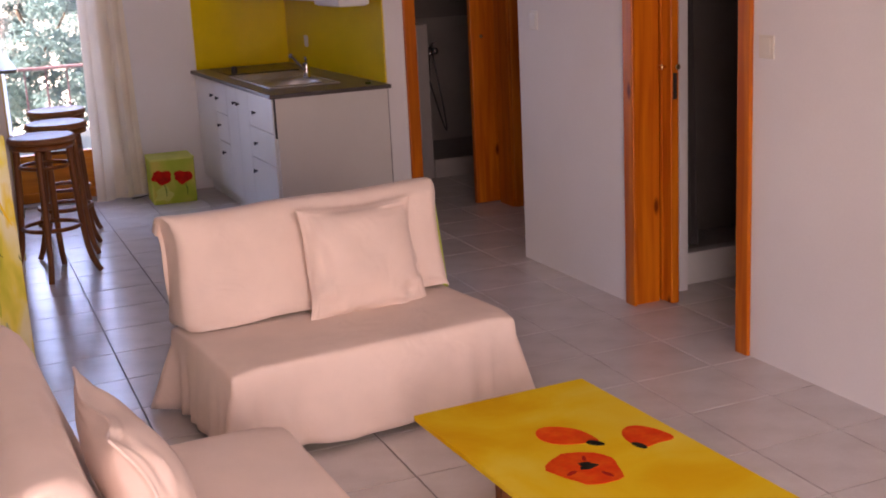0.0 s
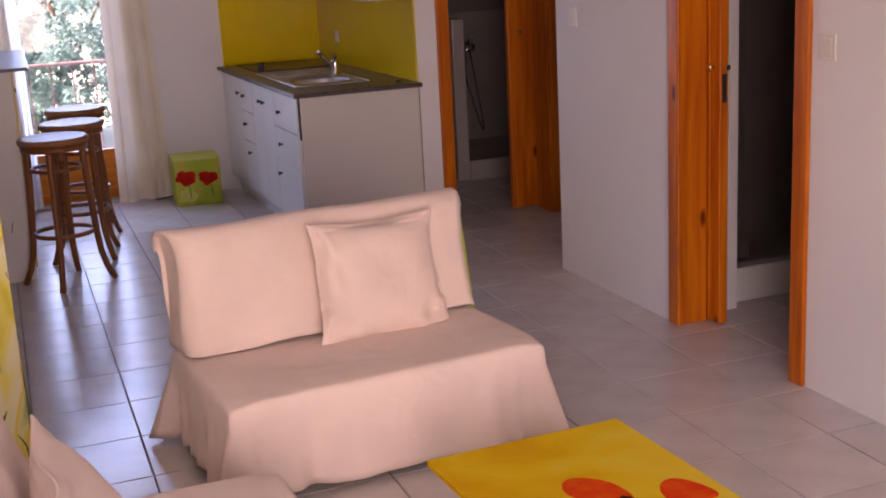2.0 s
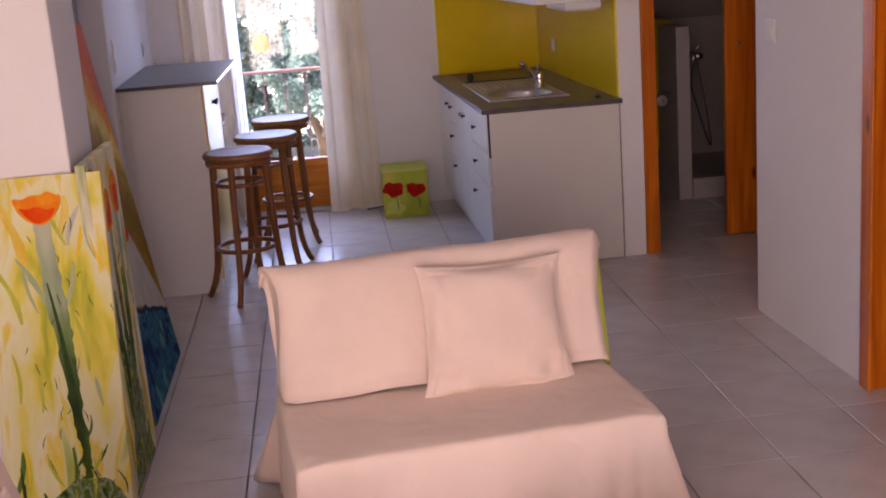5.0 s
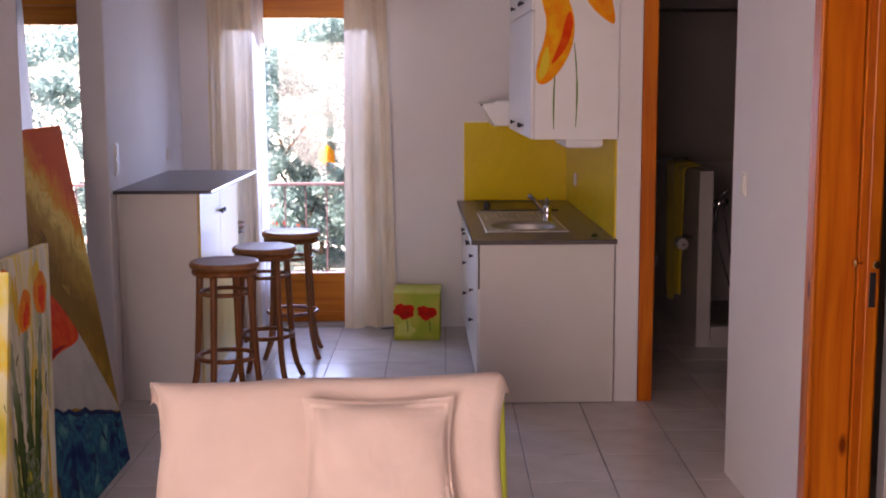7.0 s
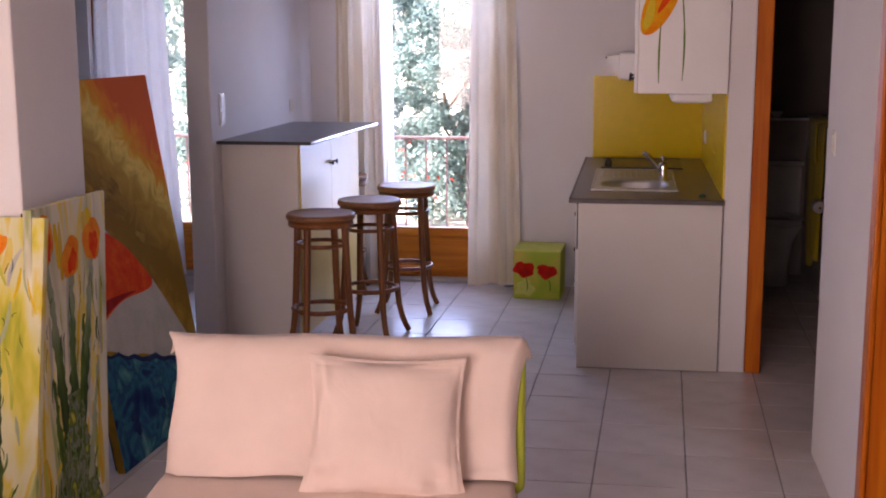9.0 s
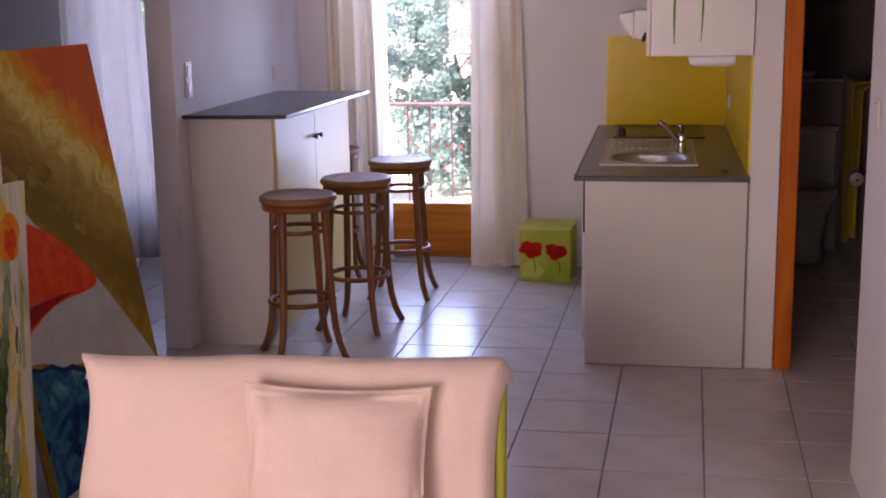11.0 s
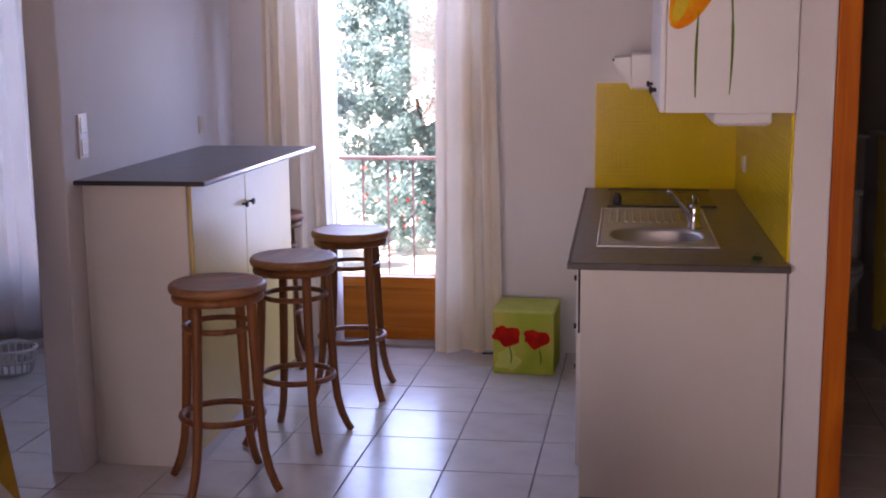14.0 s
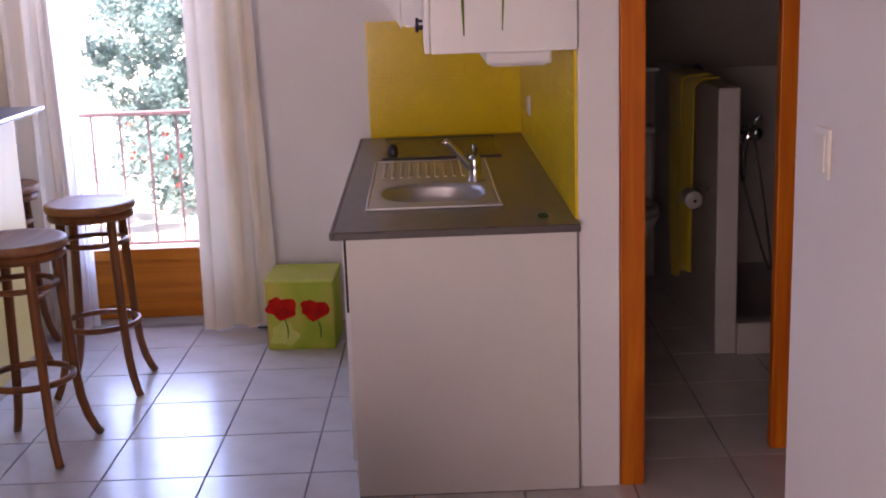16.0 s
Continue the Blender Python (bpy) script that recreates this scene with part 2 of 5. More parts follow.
def painterly(name, stops, scale, stretch, distortion=1.2, along=None, low=0.0, high=1.0, wobble=0.12):
    """Brushed colours: stops are (position, colour) along a coarse noise, or along a direction in the sheet's own plane."""
    m = bpy.data.materials.new(name)
    m.use_nodes = True
    n, l = m.node_tree.nodes, m.node_tree.links
    b = n["Principled BSDF"]
    b.inputs["Roughness"].default_value, b.inputs["Specular IOR Level"].default_value = 0.75, 0.06
    co, mp, nz, fine, ramp = (n.new("ShaderNode" + k) for k in ("TexCoord", "Mapping", "TexNoise", "TexNoise", "ValToRGB"))
    mp.inputs["Scale"].default_value = stretch
    l.new(co.outputs["Object"], mp.inputs["Vector"])
    nz.inputs["Scale"].default_value, nz.inputs["Detail"].default_value, nz.inputs["Distortion"].default_value = scale, 4, distortion
    fine.inputs["Scale"].default_value, fine.inputs["Detail"].default_value = 45, 4
    l.new(mp.outputs["Vector"], nz.inputs["Vector"])
    l.new(mp.outputs["Vector"], fine.inputs["Vector"])
    fac = nz.outputs["Fac"]
    if along:
        dot, rng_, mad = n.new("ShaderNodeVectorMath"), n.new("ShaderNodeMapRange"), n.new("ShaderNodeMath")
        dot.operation, mad.operation = "DOT_PRODUCT", "MULTIPLY_ADD"
        dot.inputs[1].default_value = along
        l.new(co.outputs["Object"], dot.inputs[0])
        rng_.inputs["From Min"].default_value, rng_.inputs["From Max"].default_value = low, high
        l.new(dot.outputs["Value"], rng_.inputs["Value"])
        mad.inputs[1].default_value = wobble
        l.new(fac, mad.inputs[0])
        l.new(rng_.outputs["Result"], mad.inputs[2])
        fac = mad.outputs[0]
    els = ramp.color_ramp.elements
    els[0].position, els[0].color = stops[0][0], (*stops[0][1], 1)
    els[1].position, els[1].color = stops[-1][0], (*stops[-1][1], 1)
    for p, c in stops[1:-1]:
        e = els.new(p)
        e.color = (*c, 1)
    l.new(fac, ramp.inputs["Fac"])
    l.new(ramp.outputs["Color"], b.inputs["Base Color"])
    bp = n.new("ShaderNodeBump")
    bp.inputs["Strength"].default_value, bp.inputs["Distance"].default_value = 0.3, 0.003
    l.new(fine.outputs["Fac"], bp.inputs["Height"])
    l.new(bp.outputs["Normal"], b.inputs["Normal"])
    return m


TULIP_GROUND = painterly("tulip_ground", [(0.30, (0.24, 0.32, 0.06)), (0.37, (0.50, 0.48, 0.05)), (0.43, (0.70, 0.60, 0.10)), (0.49, (0.70, 0.66, 0.34)), (0.55, (0.72, 0.68, 0.44)), (0.60, (0.72, 0.55, 0.06)), (0.65, (0.66, 0.63, 0.30)), (0.72, (0.34, 0.40, 0.12))], 2.6, (3.2, 3.2, 0.9), 0.4)
TRIO_GROUND = painterly("trio_ground", [(0.30, (0.34, 0.38, 0.16)), (0.37, (0.60, 0.58, 0.40)), (0.44, (0.76, 0.73, 0.56)), (0.51, (0.78, 0.74, 0.56)), (0.56, (0.80, 0.64, 0.12)), (0.62, (0.72, 0.68, 0.48)), (0.70, (0.42, 0.46, 0.16))], 2.6, (3.6, 3.6, 0.6), 0.4)
STEM_PAINT = painterly("stem_paint", [(0.10, (0.10, 0.16, 0.03)), (0.32, (0.035, 0.06, 0.016)), (0.50, (0.07, 0.12, 0.03)), (0.62, (0.14, 0.22, 0.07)), (0.78, (0.32, 0.38, 0.24)), (0.98, (0.46, 0.48, 0.34))], 7.0, (4, 4, 0.8), 0.5, (0.0, 0.0, 1.0), 0.20, 1.15, 0.45)
UNDERGROWTH = painterly("undergrowth_paint", [(0.32, (0.03, 0.06, 0.02)), (0.41, (0.12, 0.19, 0.04)), (0.48, (0.30, 0.33, 0.24)), (0.54, (0.09, 0.15, 0.04)), (0.61, (0.16, 0.24, 0.04)), (0.69, (0.60, 0.53, 0.08))], 20.0, (1.6, 1.6, 0.8), 0.5)
SUNSET = painterly("sunset_ground", [(0.02, (0.36, 0.21, 0.025)), (0.14, (0.40, 0.24, 0.03)), (0.25, (0.27, 0.155, 0.018)), (0.40, (0.25, 0.145, 0.018)), (0.52, (0.38, 0.235, 0.03)), (0.64, (0.50, 0.34, 0.055)), (0.735, (0.80, 0.62, 0.14)), (0.81, (0.74, 0.37, 0.02)), (0.89, (0.80, 0.25, 0.015)), (0.99, (0.72, 0.135, 0.015))], 7.0, (1, 1, 1), 2.2, (0.60, 0.0, 0.80), 0.80, 1.55, 0.34)
SEA = painterly("sea_ground", [(0.30, (0.008, 0.014, 0.07)), (0.42, (0.015, 0.05, 0.15)), (0.50, (0.03, 0.17, 0.24)), (0.57, (0.02, 0.07, 0.17)), (0.66, (0.06, 0.26, 0.27)), (0.75, (0.20, 0.36, 0.36))], 8.0, (1, 1, 1), 0.6)
LIME_GROUND = painterly("lime_ground", [(0.30, (0.30, 0.42, 0.04)), (0.45, (0.42, 0.49, 0.06)), (0.58, (0.60, 0.50, 0.10)), (0.70, (0.50, 0.52, 0.07))], 3.0, (1, 1, 1), 0.8)
TABLE_GROUND = painterly("table_ground", [(0.30, (0.72, 0.36, 0.006)), (0.45, (0.76, 0.45, 0.008)), (0.56, (0.80, 0.54, 0.015)), (0.70, (0.82, 0.62, 0.06))], 2.2, (1, 1, 1), 1.0)
P_LIGHT = paint("paint_pale_yellow", (0.78, 0.73, 0.36), (0.72, 0.62, 0.10), 4.0, (3, 3, 0.6))
P_YELLOW = paint("paint_yellow", (0.78, 0.50, 0.015), (0.74, 0.57, 0.05), 5)
P_AMBERWASH = paint("paint_amber_wash", (0.72, 0.44, 0.03), (0.72, 0.58, 0.16), 7, (3, 3, 0.8))
P_TABLE = paint("paint_table_yellow", (0.76, 0.44, 0.01), (0.80, 0.57, 0.03), 4)
P_ORANGE = paint("paint_orange", (0.78, 0.20, 0.012), (0.85, 0.36, 0.02), 14)
P_AMBER = paint("paint_amber", (0.85, 0.42, 0.012), (0.85, 0.24, 0.008), 16)
P_RED = paint("paint_red", (0.74, 0.050, 0.006), (0.80, 0.11, 0.008), 18)
P_POPPY = paint("paint_poppy_red", (0.58, 0.022, 0.008), (0.42, 0.012, 0.008), 16)
P_DARKRED = paint("paint_dark_red", (0.30, 0.012, 0.01), (0.45, 0.02, 0.01), 18)
P_GREEN = paint("paint_green", (0.12, 0.20, 0.035), (0.05, 0.10, 0.02), 14, (2, 2, 0.5))
P_DARKGREEN = paint("paint_dark_green", (0.025, 0.05, 0.02), (0.05, 0.09, 0.02), 14)
P_SAGE = paint("paint_sage", (0.34, 0.40, 0.25), (0.45, 0.48, 0.25), 10)
P_LIME = paint("paint_lime", (0.40, 0.44, 0.035), (0.56, 0.54, 0.10), 5)
P_LIMELID = paint("paint_lime_lid", (0.60, 0.62, 0.16), (0.50, 0.56, 0.10), 5)
P_BLACK = paint("paint_black", (0.02, 0.02, 0.015))
P_STEM = paint("paint_stem_green", (0.14, 0.25, 0.04))
P_GOLD = paint("paint_gold_ochre", (0.40, 0.25, 0.035), (0.19, 0.105, 0.015), 7)
P_SAND = paint("paint_sand", (0.58, 0.44, 0.10), (0.42, 0.28, 0.045), 9)
P_SALMON = paint("paint_salmon", (0.68, 0.20, 0.06), (0.66, 0.27, 0.05), 7)
P_GREY = paint("paint_grey_white", (0.55, 0.53, 0.46), (0.45, 0.45, 0.38), 8)
P_BLUE = paint("paint_blue", (0.02, 0.09, 0.20), (0.035, 0.22, 0.27), 11)
P_NAVY = paint("paint_navy", (0.012, 0.022, 0.085), (0.02, 0.05, 0.12), 14)

# ---- builders ----


def link_mesh(name, bm, mat, parent=None, label="", smooth=False):
    me = bpy.data.meshes.new(name)
    bmesh.ops.recalc_face_normals(bm, faces=bm.faces)
    bm.to_mesh(me)
    bm.free()
    if smooth:
        for p in me.polygons:
            p.use_smooth = True
    me.materials.append(mat)
    ob = new(name, me)
    if parent:
        ob.parent = parent
    if label:
        ob["label"] = label
    return ob


def part(name, bm, mat, parent, label="", smooth=False):
    return link_mesh(name, bm, mat, parent, label, smooth)


def thing(name, m, label, category, group=""):
    ob = new(name)
    ob.empty_display_size = 0.1
    ob.matrix_world = m
    return tagged(ob, label, category, group)


def setting(name, bm, mat, label="", category="", smooth=False):
    return tagged(link_mesh(name, bm, mat, None, "", smooth), label or name.replace("_", " "), category or name.split("_")[0], kind="structure")


def box(x0, x1, y0, y1, z0, z1, bevel=0.0, bm=None, segs=2):
    """A box between the given limits, its edges rounded by bevel; added to bm when one is given."""
    one = bmesh.new()
    bmesh.ops.create_cube(one, size=1.0)
    for v in one.verts:
        v.co = Vector(((x0 + x1) / 2 + v.co.x * (x1 - x0), (y0 + y1) / 2 + v.co.y * (y1 - y0), (z0 + z1) / 2 + v.co.z * (z1 - z0)))
    if bevel:
        bmesh.ops.bevel(one, geom=list(one.edges), offset=bevel, segments=segs, profile=0.5, affect="EDGES")
    return merge(bm, one)


def merge(bm, one):
    if bm is None:
        return one
    me = bpy.data.meshes.new("scratch")
    one.to_mesh(me)
    one.free()
    bm.from_mesh(me)
    bpy.data.meshes.remove(me)
    return bm


def tube(points, radius, sides=10, closed=False, bm=None, squash=1.0):
    """A round bar along points; radius may be a list."""
    one = bmesh.new()
    pts = [Vector(p) for p in points]
    rings = []
    for i, p in enumerate(pts):
        a = pts[i - 1] if i or closed else p
        b = pts[(i + 1) % len(pts)] if i < len(pts) - 1 or closed else p
        way = (b - a).normalized()
        side = way.cross(Vector((0, 0, 1)))
        side = side.normalized() if side.length > 1e-3 else Vector((1, 0, 0))
        up = side.cross(way)
        r = radius[i] if isinstance(radius, (list, tuple)) else radius
        rings.append([one.verts.new(p + side * (r * math.cos(k * math.tau / sides)) + up * (r * squash * math.sin(k * math.tau / sides))) for k in range(sides)])
    for i in range(len(rings) if closed else len(rings) - 1):
        a, b = rings[i], rings[(i + 1) % len(rings)]
        for k in range(sides):
            one.faces.new((a[k], a[(k + 1) % sides], b[(k + 1) % sides], b[k]))
    if not closed:
        one.faces.new(rings[0])
        one.faces.new(rings[-1])
    return merge(bm, one)


def hoop(radius, z, r, n=28, sides=8, bm=None, cx=0.0, cy=0.0):
    return tube([(cx + radius * math.cos(k * math.tau / n), cy + radius * math.sin(k * math.tau / n), z) for k in range(n)], r, sides, True, bm)


def lathe(profile, n=32, bm=None):
    """A turned shape from (radius, height) pairs."""
    one = bmesh.new()
    rings = [[one.verts.new((r * math.cos(k * math.tau / n), r * math.sin(k * math.tau / n), z)) for k in range(n)] for r, z in profile]
    for a, b in zip(rings, rings[1:]):
        for k in range(n):
            one.faces.new((a[k], a[(k + 1) % n], b[(k + 1) % n], b[k]))
    one.faces.new(rings[0])
    one.faces.new(rings[-1])
    return merge(bm, one)


def moved(bm, m):
    bmesh.ops.transform(bm, matrix=m, verts=bm.verts)
    return bm


def wall_with_openings(axis, at, thick, a0, a1, height, holes):
    """A wall along x (axis "x", at = its y) or along y, from a0 to a1, with openings (from, to, bottom, top)."""
    bm = None
    cuts = sorted({a0, a1, *[h[0] for h in holes], *[h[1] for h in holes]})
    for p, q in zip(cuts, cuts[1:]):
        spans, low = [], 0.0
        for h in sorted((h for h in holes if h[0] <= p and h[1] >= q), key=lambda h: h[2]):
            if h[2] > low:
                spans.append((low, h[2]))
            low = h[3]
        spans.append((low, height))
        for z0, z1 in spans:
            bm = box(p, q, at, at + thick, z0, z1, bm=bm) if axis == "x" else box(at, at + thick, p, q, z0, z1, bm=bm)
    return bm


def rounded(points, times=2):
    """Cuts the corners of an outline so that it reads as a brushed curve."""
    for _ in range(times):
        out = []
        for i, (x, z) in enumerate(points):
            x1, z1 = points[(i + 1) % len(points)]
            out += [(0.75 * x + 0.25 * x1, 0.75 * z + 0.25 * z1), (0.25 * x + 0.75 * x1, 0.25 * z + 0.75 * z1)]
        points = out
    return points


def flat(points, depth=0.0012, bm=None, at=0.0):
    """A flat patch of paint in the local xz plane, facing -y, its front at y = at - depth."""
    one = bmesh.new()
    points = rounded(points) if len(points) < 15 else points
    front = [one.verts.new((x, at - depth, z)) for x, z in points]
    back = [one.verts.new((x, at, z)) for x, z in points]
    one.faces.new(front)
    for i in range(len(front)):
        j = (i + 1) % len(front)
        one.faces.new((front[i], back[i], back[j], front[j]))
    return merge(bm, one)


def blob(cx, cz, rx, rz, seed, rough=0.12, n=22, tilt=0.0, top=1.0):
    """An uneven oval outline."""
    rng = random.Random(seed)
    a, b = rng.random() * 6, rng.random() * 6
    out = []
    for k in range(n):
        t = k * math.tau / n
        r = 1 + rough * (math.sin(3 * t + a) * 0.6 + math.sin(5 * t + b) * 0.5) + rng.uniform(-rough, rough) * 0.35
        x, z = rx * r * math.cos(t), rz * r * math.sin(t) * (top if math.sin(t) > 0 else 1)
        c, s = math.cos(tilt), math.sin(tilt)
        out.append((cx + c * x - s * z, cz + s * x + c * z))
    return out


def stroke(points, width, seed=0, bm=None, at=0.0, depth=0.0012):
    """A tapering brush stroke through (x, z) points."""
    rng = random.Random(seed)
    left, right = [], []
    n = len(points)
    for i, (x, z) in enumerate(points):
        x0, z0 = points[max(i - 1, 0)]
        x1, z1 = points[min(i + 1, n - 1)]
        d = math.hypot(x1 - x0, z1 - z0) or 1
        w = width * (0.25 + 0.75 * math.sin(math.pi * (i + 0.6) / (n + 0.2))) * rng.uniform(0.75, 1.2) / 2
        px, pz = -(z1 - z0) / d * w, (x1 - x0) / d * w
        left.append((x + px, z + pz))
        right.append((x - px, z - pz))
    one = bmesh.new()
    for i in range(n - 1):
        q = [left[i], right[i], right[i + 1], left[i + 1]]
        one.faces.new([one.verts.new((x, at - depth, z)) for x, z in q])
    return merge(bm, one)


def bent(x0, z0, x1, z1, bow=0.0, n=7):
    return [(x0 + (x1 - x0) * i / (n - 1) + bow * math.sin(math.pi * i / (n - 1)), z0 + (z1 - z0) * i / (n - 1)) for i in range(n)]


# ---- the large structure ----
H = 2.62
Y_WIN, Y_SOUTH, X_RIGHT, X_WEST = 8.742, -0.95, 2.89, -2.6
floor = setting("floor", box(X_WEST - 0.2, 5.3, Y_SOUTH - 0.2, 9.9, -0.12, -0.004), GROUT, "pale glazed ceramic tile floor with dark joints")
setting("ceiling", box(X_WEST - 0.2, 5.3, Y_SOUTH - 0.2, 9.9, H, H + 0.15), CEILING, "plain white plastered ceiling")
setting("wall_north", wall_with_openings("x", Y_WIN, 0.22, X_WEST - 0.2, 2.62, H, [(0.40, 1.36, 0.0, 2.17), (-1.36, -0.38, 0.0, 2.15)]), PLASTER, "white plastered wall with two glazed doors")
setting("wall_south", wall_with_openings("x", Y_SOUTH - 0.2, 0.2, X_WEST - 0.2, 5.3, H, [(-0.8, 1.6, 0.0, 2.2)]), PLASTER, "white plastered wall with a wide terrace opening")
setting("wall_west", box(X_WEST - 0.2, X_WEST, Y_SOUTH, Y_WIN, 0, H), PLASTER, "white plastered outer wall")
setting("wall_east", wall_with_openings("y", X_RIGHT, 0.20, Y_SOUTH, 5.715, H, [(3.915, 4.70, 0.0, 2.04)]), PLASTER, "white plastered wall with a sliding door")
setting("wall_bathroom_front", wall_with_openings("x", 6.845, 0.20, 2.73, 5.1, H, [(2.79, 3.42, 0.0, 2.04)]), PLASTER, "white plastered wall round the bathroom door")
setting("wall_kitchen_side", box(2.612, 2.73, 6.83, 9.7, 0, H, 0.004), PLASTER, "white plastered wall beside the kitchen")
setting("wall_recess", box(3.09, 5.1, 5.56, 5.715, 0, H), PLASTER, "white plastered wall of the recess")
setting("wall_recess_end", box(4.2, 4.35, 5.715, 6.845, 0, H), PLASTER, "white plastered end wall of the recess")
setting("wall_divider_pillar", box(-0.01, 0.285, 4.645, 5.10, 0, H, 0.006), PLASTER, "white plastered square pillar", "pillar")
setting("wall_divider", box(X_WEST, -0.01, 4.72, 4.90, 0, H), PLASTER, "white plastered wall between living room and bedroom")
setting("wall_partition", box(0.017, 0.14, 6.83, Y_WIN, 0, H, 0.006), PLASTER, "white plastered partition behind the bar")

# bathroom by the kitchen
# the walls' dark colour stands in for the low light in here
setting("wall_bathroom_back", box(2.73, 5.1, 9.35, 9.5, 0, H), BATHWALL_DIMMED, "beige bathroom back wall with the room's dimness in its colour")
setting("wall_bathroom_side", box(4.35, 4.5, 7.05, 9.35, 0, H), BATHWALL_DIMMED, "beige bathroom side wall with the room's dimness in its colour")
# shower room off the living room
# same darkened plaster: the shade of the room is in the colour
setting("wall_shower_north", box(3.09, 4.6, 5.50, 5.56, 0, H), BATHWALL_DIMMED, "shower room wall with the room's dimness in its colour")
setting("wall_shower_east", box(4.5, 4.6, 3.0, 5.50, 0, H), BATHWALL_DIMMED, "shower room end wall with the room's dimness in its colour")
setting("wall_shower_south", box(3.09, 4.6, 2.9, 3.0, 0, H), BATHWALL_DIMMED, "shower room side wall with the room's dimness in its colour")
setting("wall_shower_stub", box(3.17, 3.215, 4.75, 4.82, 0, H, 0.004), PLASTER, "narrow white wall end beside the shower")

# ---- doors and windows ----


def glazed_door(name, x0, x1, top, label):
    """An outer door of varnished pine: jambs, head, stiles, bottom panel, pane and handle."""
    y0, y1 = 8.84, 8.90
    door = tagged(new(name), label, "door", kind="structure")
    part("frame_head", box(x0, x1, 8.80, 8.94, top - 0.05, top, 0.004), PINE_X, door)
    part("jamb", box(x0, x0 + 0.04, 8.80, 8.94, 0, top - 0.05, 0.004), PINE, door)
    part("jamb", box(x1 - 0.04, x1, 8.80, 8.94, 0, top - 0.05, 0.004), PINE, door)
    a, b = x0 + 0.042, x1 - 0.042
    part("stile", box(a, a + 0.085, y0, y1, 0.02, top - 0.052, 0.005), PINE, door)
    part("stile", box(b - 0.085, b, y0, y1, 0.02, top - 0.052, 0.005), PINE, door)
    part("top_rail", box(a + 0.085, b - 0.085, y0, y1, top - 0.17, top - 0.052, 0.005), PINE_X, door)
    part("bottom_rail", box(a + 0.085, b - 0.085, y0, y1, 0.02, 0.085, 0.005), PINE_X, door)
    part("lock_rail", box(a + 0.085, b - 0.085, y0, y1, 0.29, 0.345, 0.005), PINE_X, door)
    part("bottom_panel", box(a + 0.085, b - 0.085, y0 + 0.015, y1 - 0.015, 0.085, 0.29), PINE_X, door)
    pane = part("pane", box(a + 0.085, b - 0.085, y0 + 0.027, y1 - 0.027, 0.345, top - 0.17), GLASS, door, "clear glass pane")
    pane.visible_shadow = False
    part("threshold", box(x0, x1, 8.742, 8.965, -0.003, 0.018, 0.004), CONCRETE, door)
    return door


glazed_door("door_1", 0.40, 1.36, 2.17, "varnished pine glazed door to the balcony")
glazed_door("door_2", -1.36, -0.38, 2.13, "varnished pine glazed bedroom door")


def terrace_window():
    win = tagged(new("window_1"), "wide glazed terrace door of varnished pine", "window", kind="structure")
    for i in range(4):
        x = -0.8 + i * 0.6
        part("sash_stile", box(x, x + 0.06, -1.08, -1.03, 0.0, 2.2, 0.004), PINE, win)
        part("sash_stile", box(x + 0.54, x + 0.6, -1.08, -1.03, 0.0, 2.2, 0.004), PINE, win)
        part("sash_rail", box(x + 0.06, x + 0.54, -1.08, -1.03, 0.0, 0.12, 0.004), PINE_X, win)
        part("sash_rail", box(x + 0.06, x + 0.54, -1.08, -1.03, 2.1, 2.2, 0.004), PINE_X, win)
        pane = part("pane", box(x + 0.06, x + 0.54, -1.06, -1.05, 0.12, 2.1), GLASS, win)
        pane.visible_shadow = False


terrace_window()


def knob(r=0.014, out=0.03):
    """A turned knob whose stem runs along -y."""
    bm = lathe([(0.006, 0), (0.005, out * 0.5), (r * 0.8, out * 0.6), (r, out * 0.8), (r * 0.75, out), (r * 0.2, out * 1.04)], 14)
    return moved(bm, pose(0, 0, 0, 90))


# sliding door of the shower room, pushed most of the way into the wall
door = tagged(new("door_3"), "varnished knotty pine sliding door, mostly open", "door", kind="structure")
part("casing", box(2.872, 2.89, 4.66, 4.735, 0, 2.10, 0.006), PINE, door)
part("casing", box(2.872, 2.89, 3.880, 3.955, 0, 2.10, 0.006), PINE, door)
part("casing_head", box(2.871, 2.89, 3.880, 4.735, 2.03, 2.11, 0.006), PINE_X, door)
part("jamb", box(2.89, 3.015, 4.675, 4.701, 0, 2.03, 0.004), PINE, door)
part("jamb", box(2.89, 3.09, 3.914, 3.930, 0, 2.03, 0.004), PINE, door)
part("jamb", box(3.064, 3.095, 4.675, 4.701, 0, 2.03, 0.004), PINE, door)
part("jamb_head", box(2.892, 3.088, 3.930, 4.675, 2.02, 2.038, 0.003), PINE_X, door)
leaf = part("leaf", box(3.02, 3.06, 4.595, 4.70, 0.006, 2.02, 0.005), PINE, door)
part("groove_strip", box(3.016, 3.0205, 4.66, 4.672, 0.006, 2.02, 0.001), PINE, door)
part("knob", moved(knob(0.015), pose(3.02, 4.632, 1.035, 0, 0, -90)), BRASS, leaf, "small brass knob")
part("knob", moved(knob(0.013, 0.02), pose(3.045, 4.595, 1.035, 0, 0, 0)), BRASS, leaf, "small brass knob")
part("latch_plate", box(3.03, 3.05, 4.592, 4.596, 0.90, 1.01, 0.001), IRON, leaf, "dark metal latch plate")

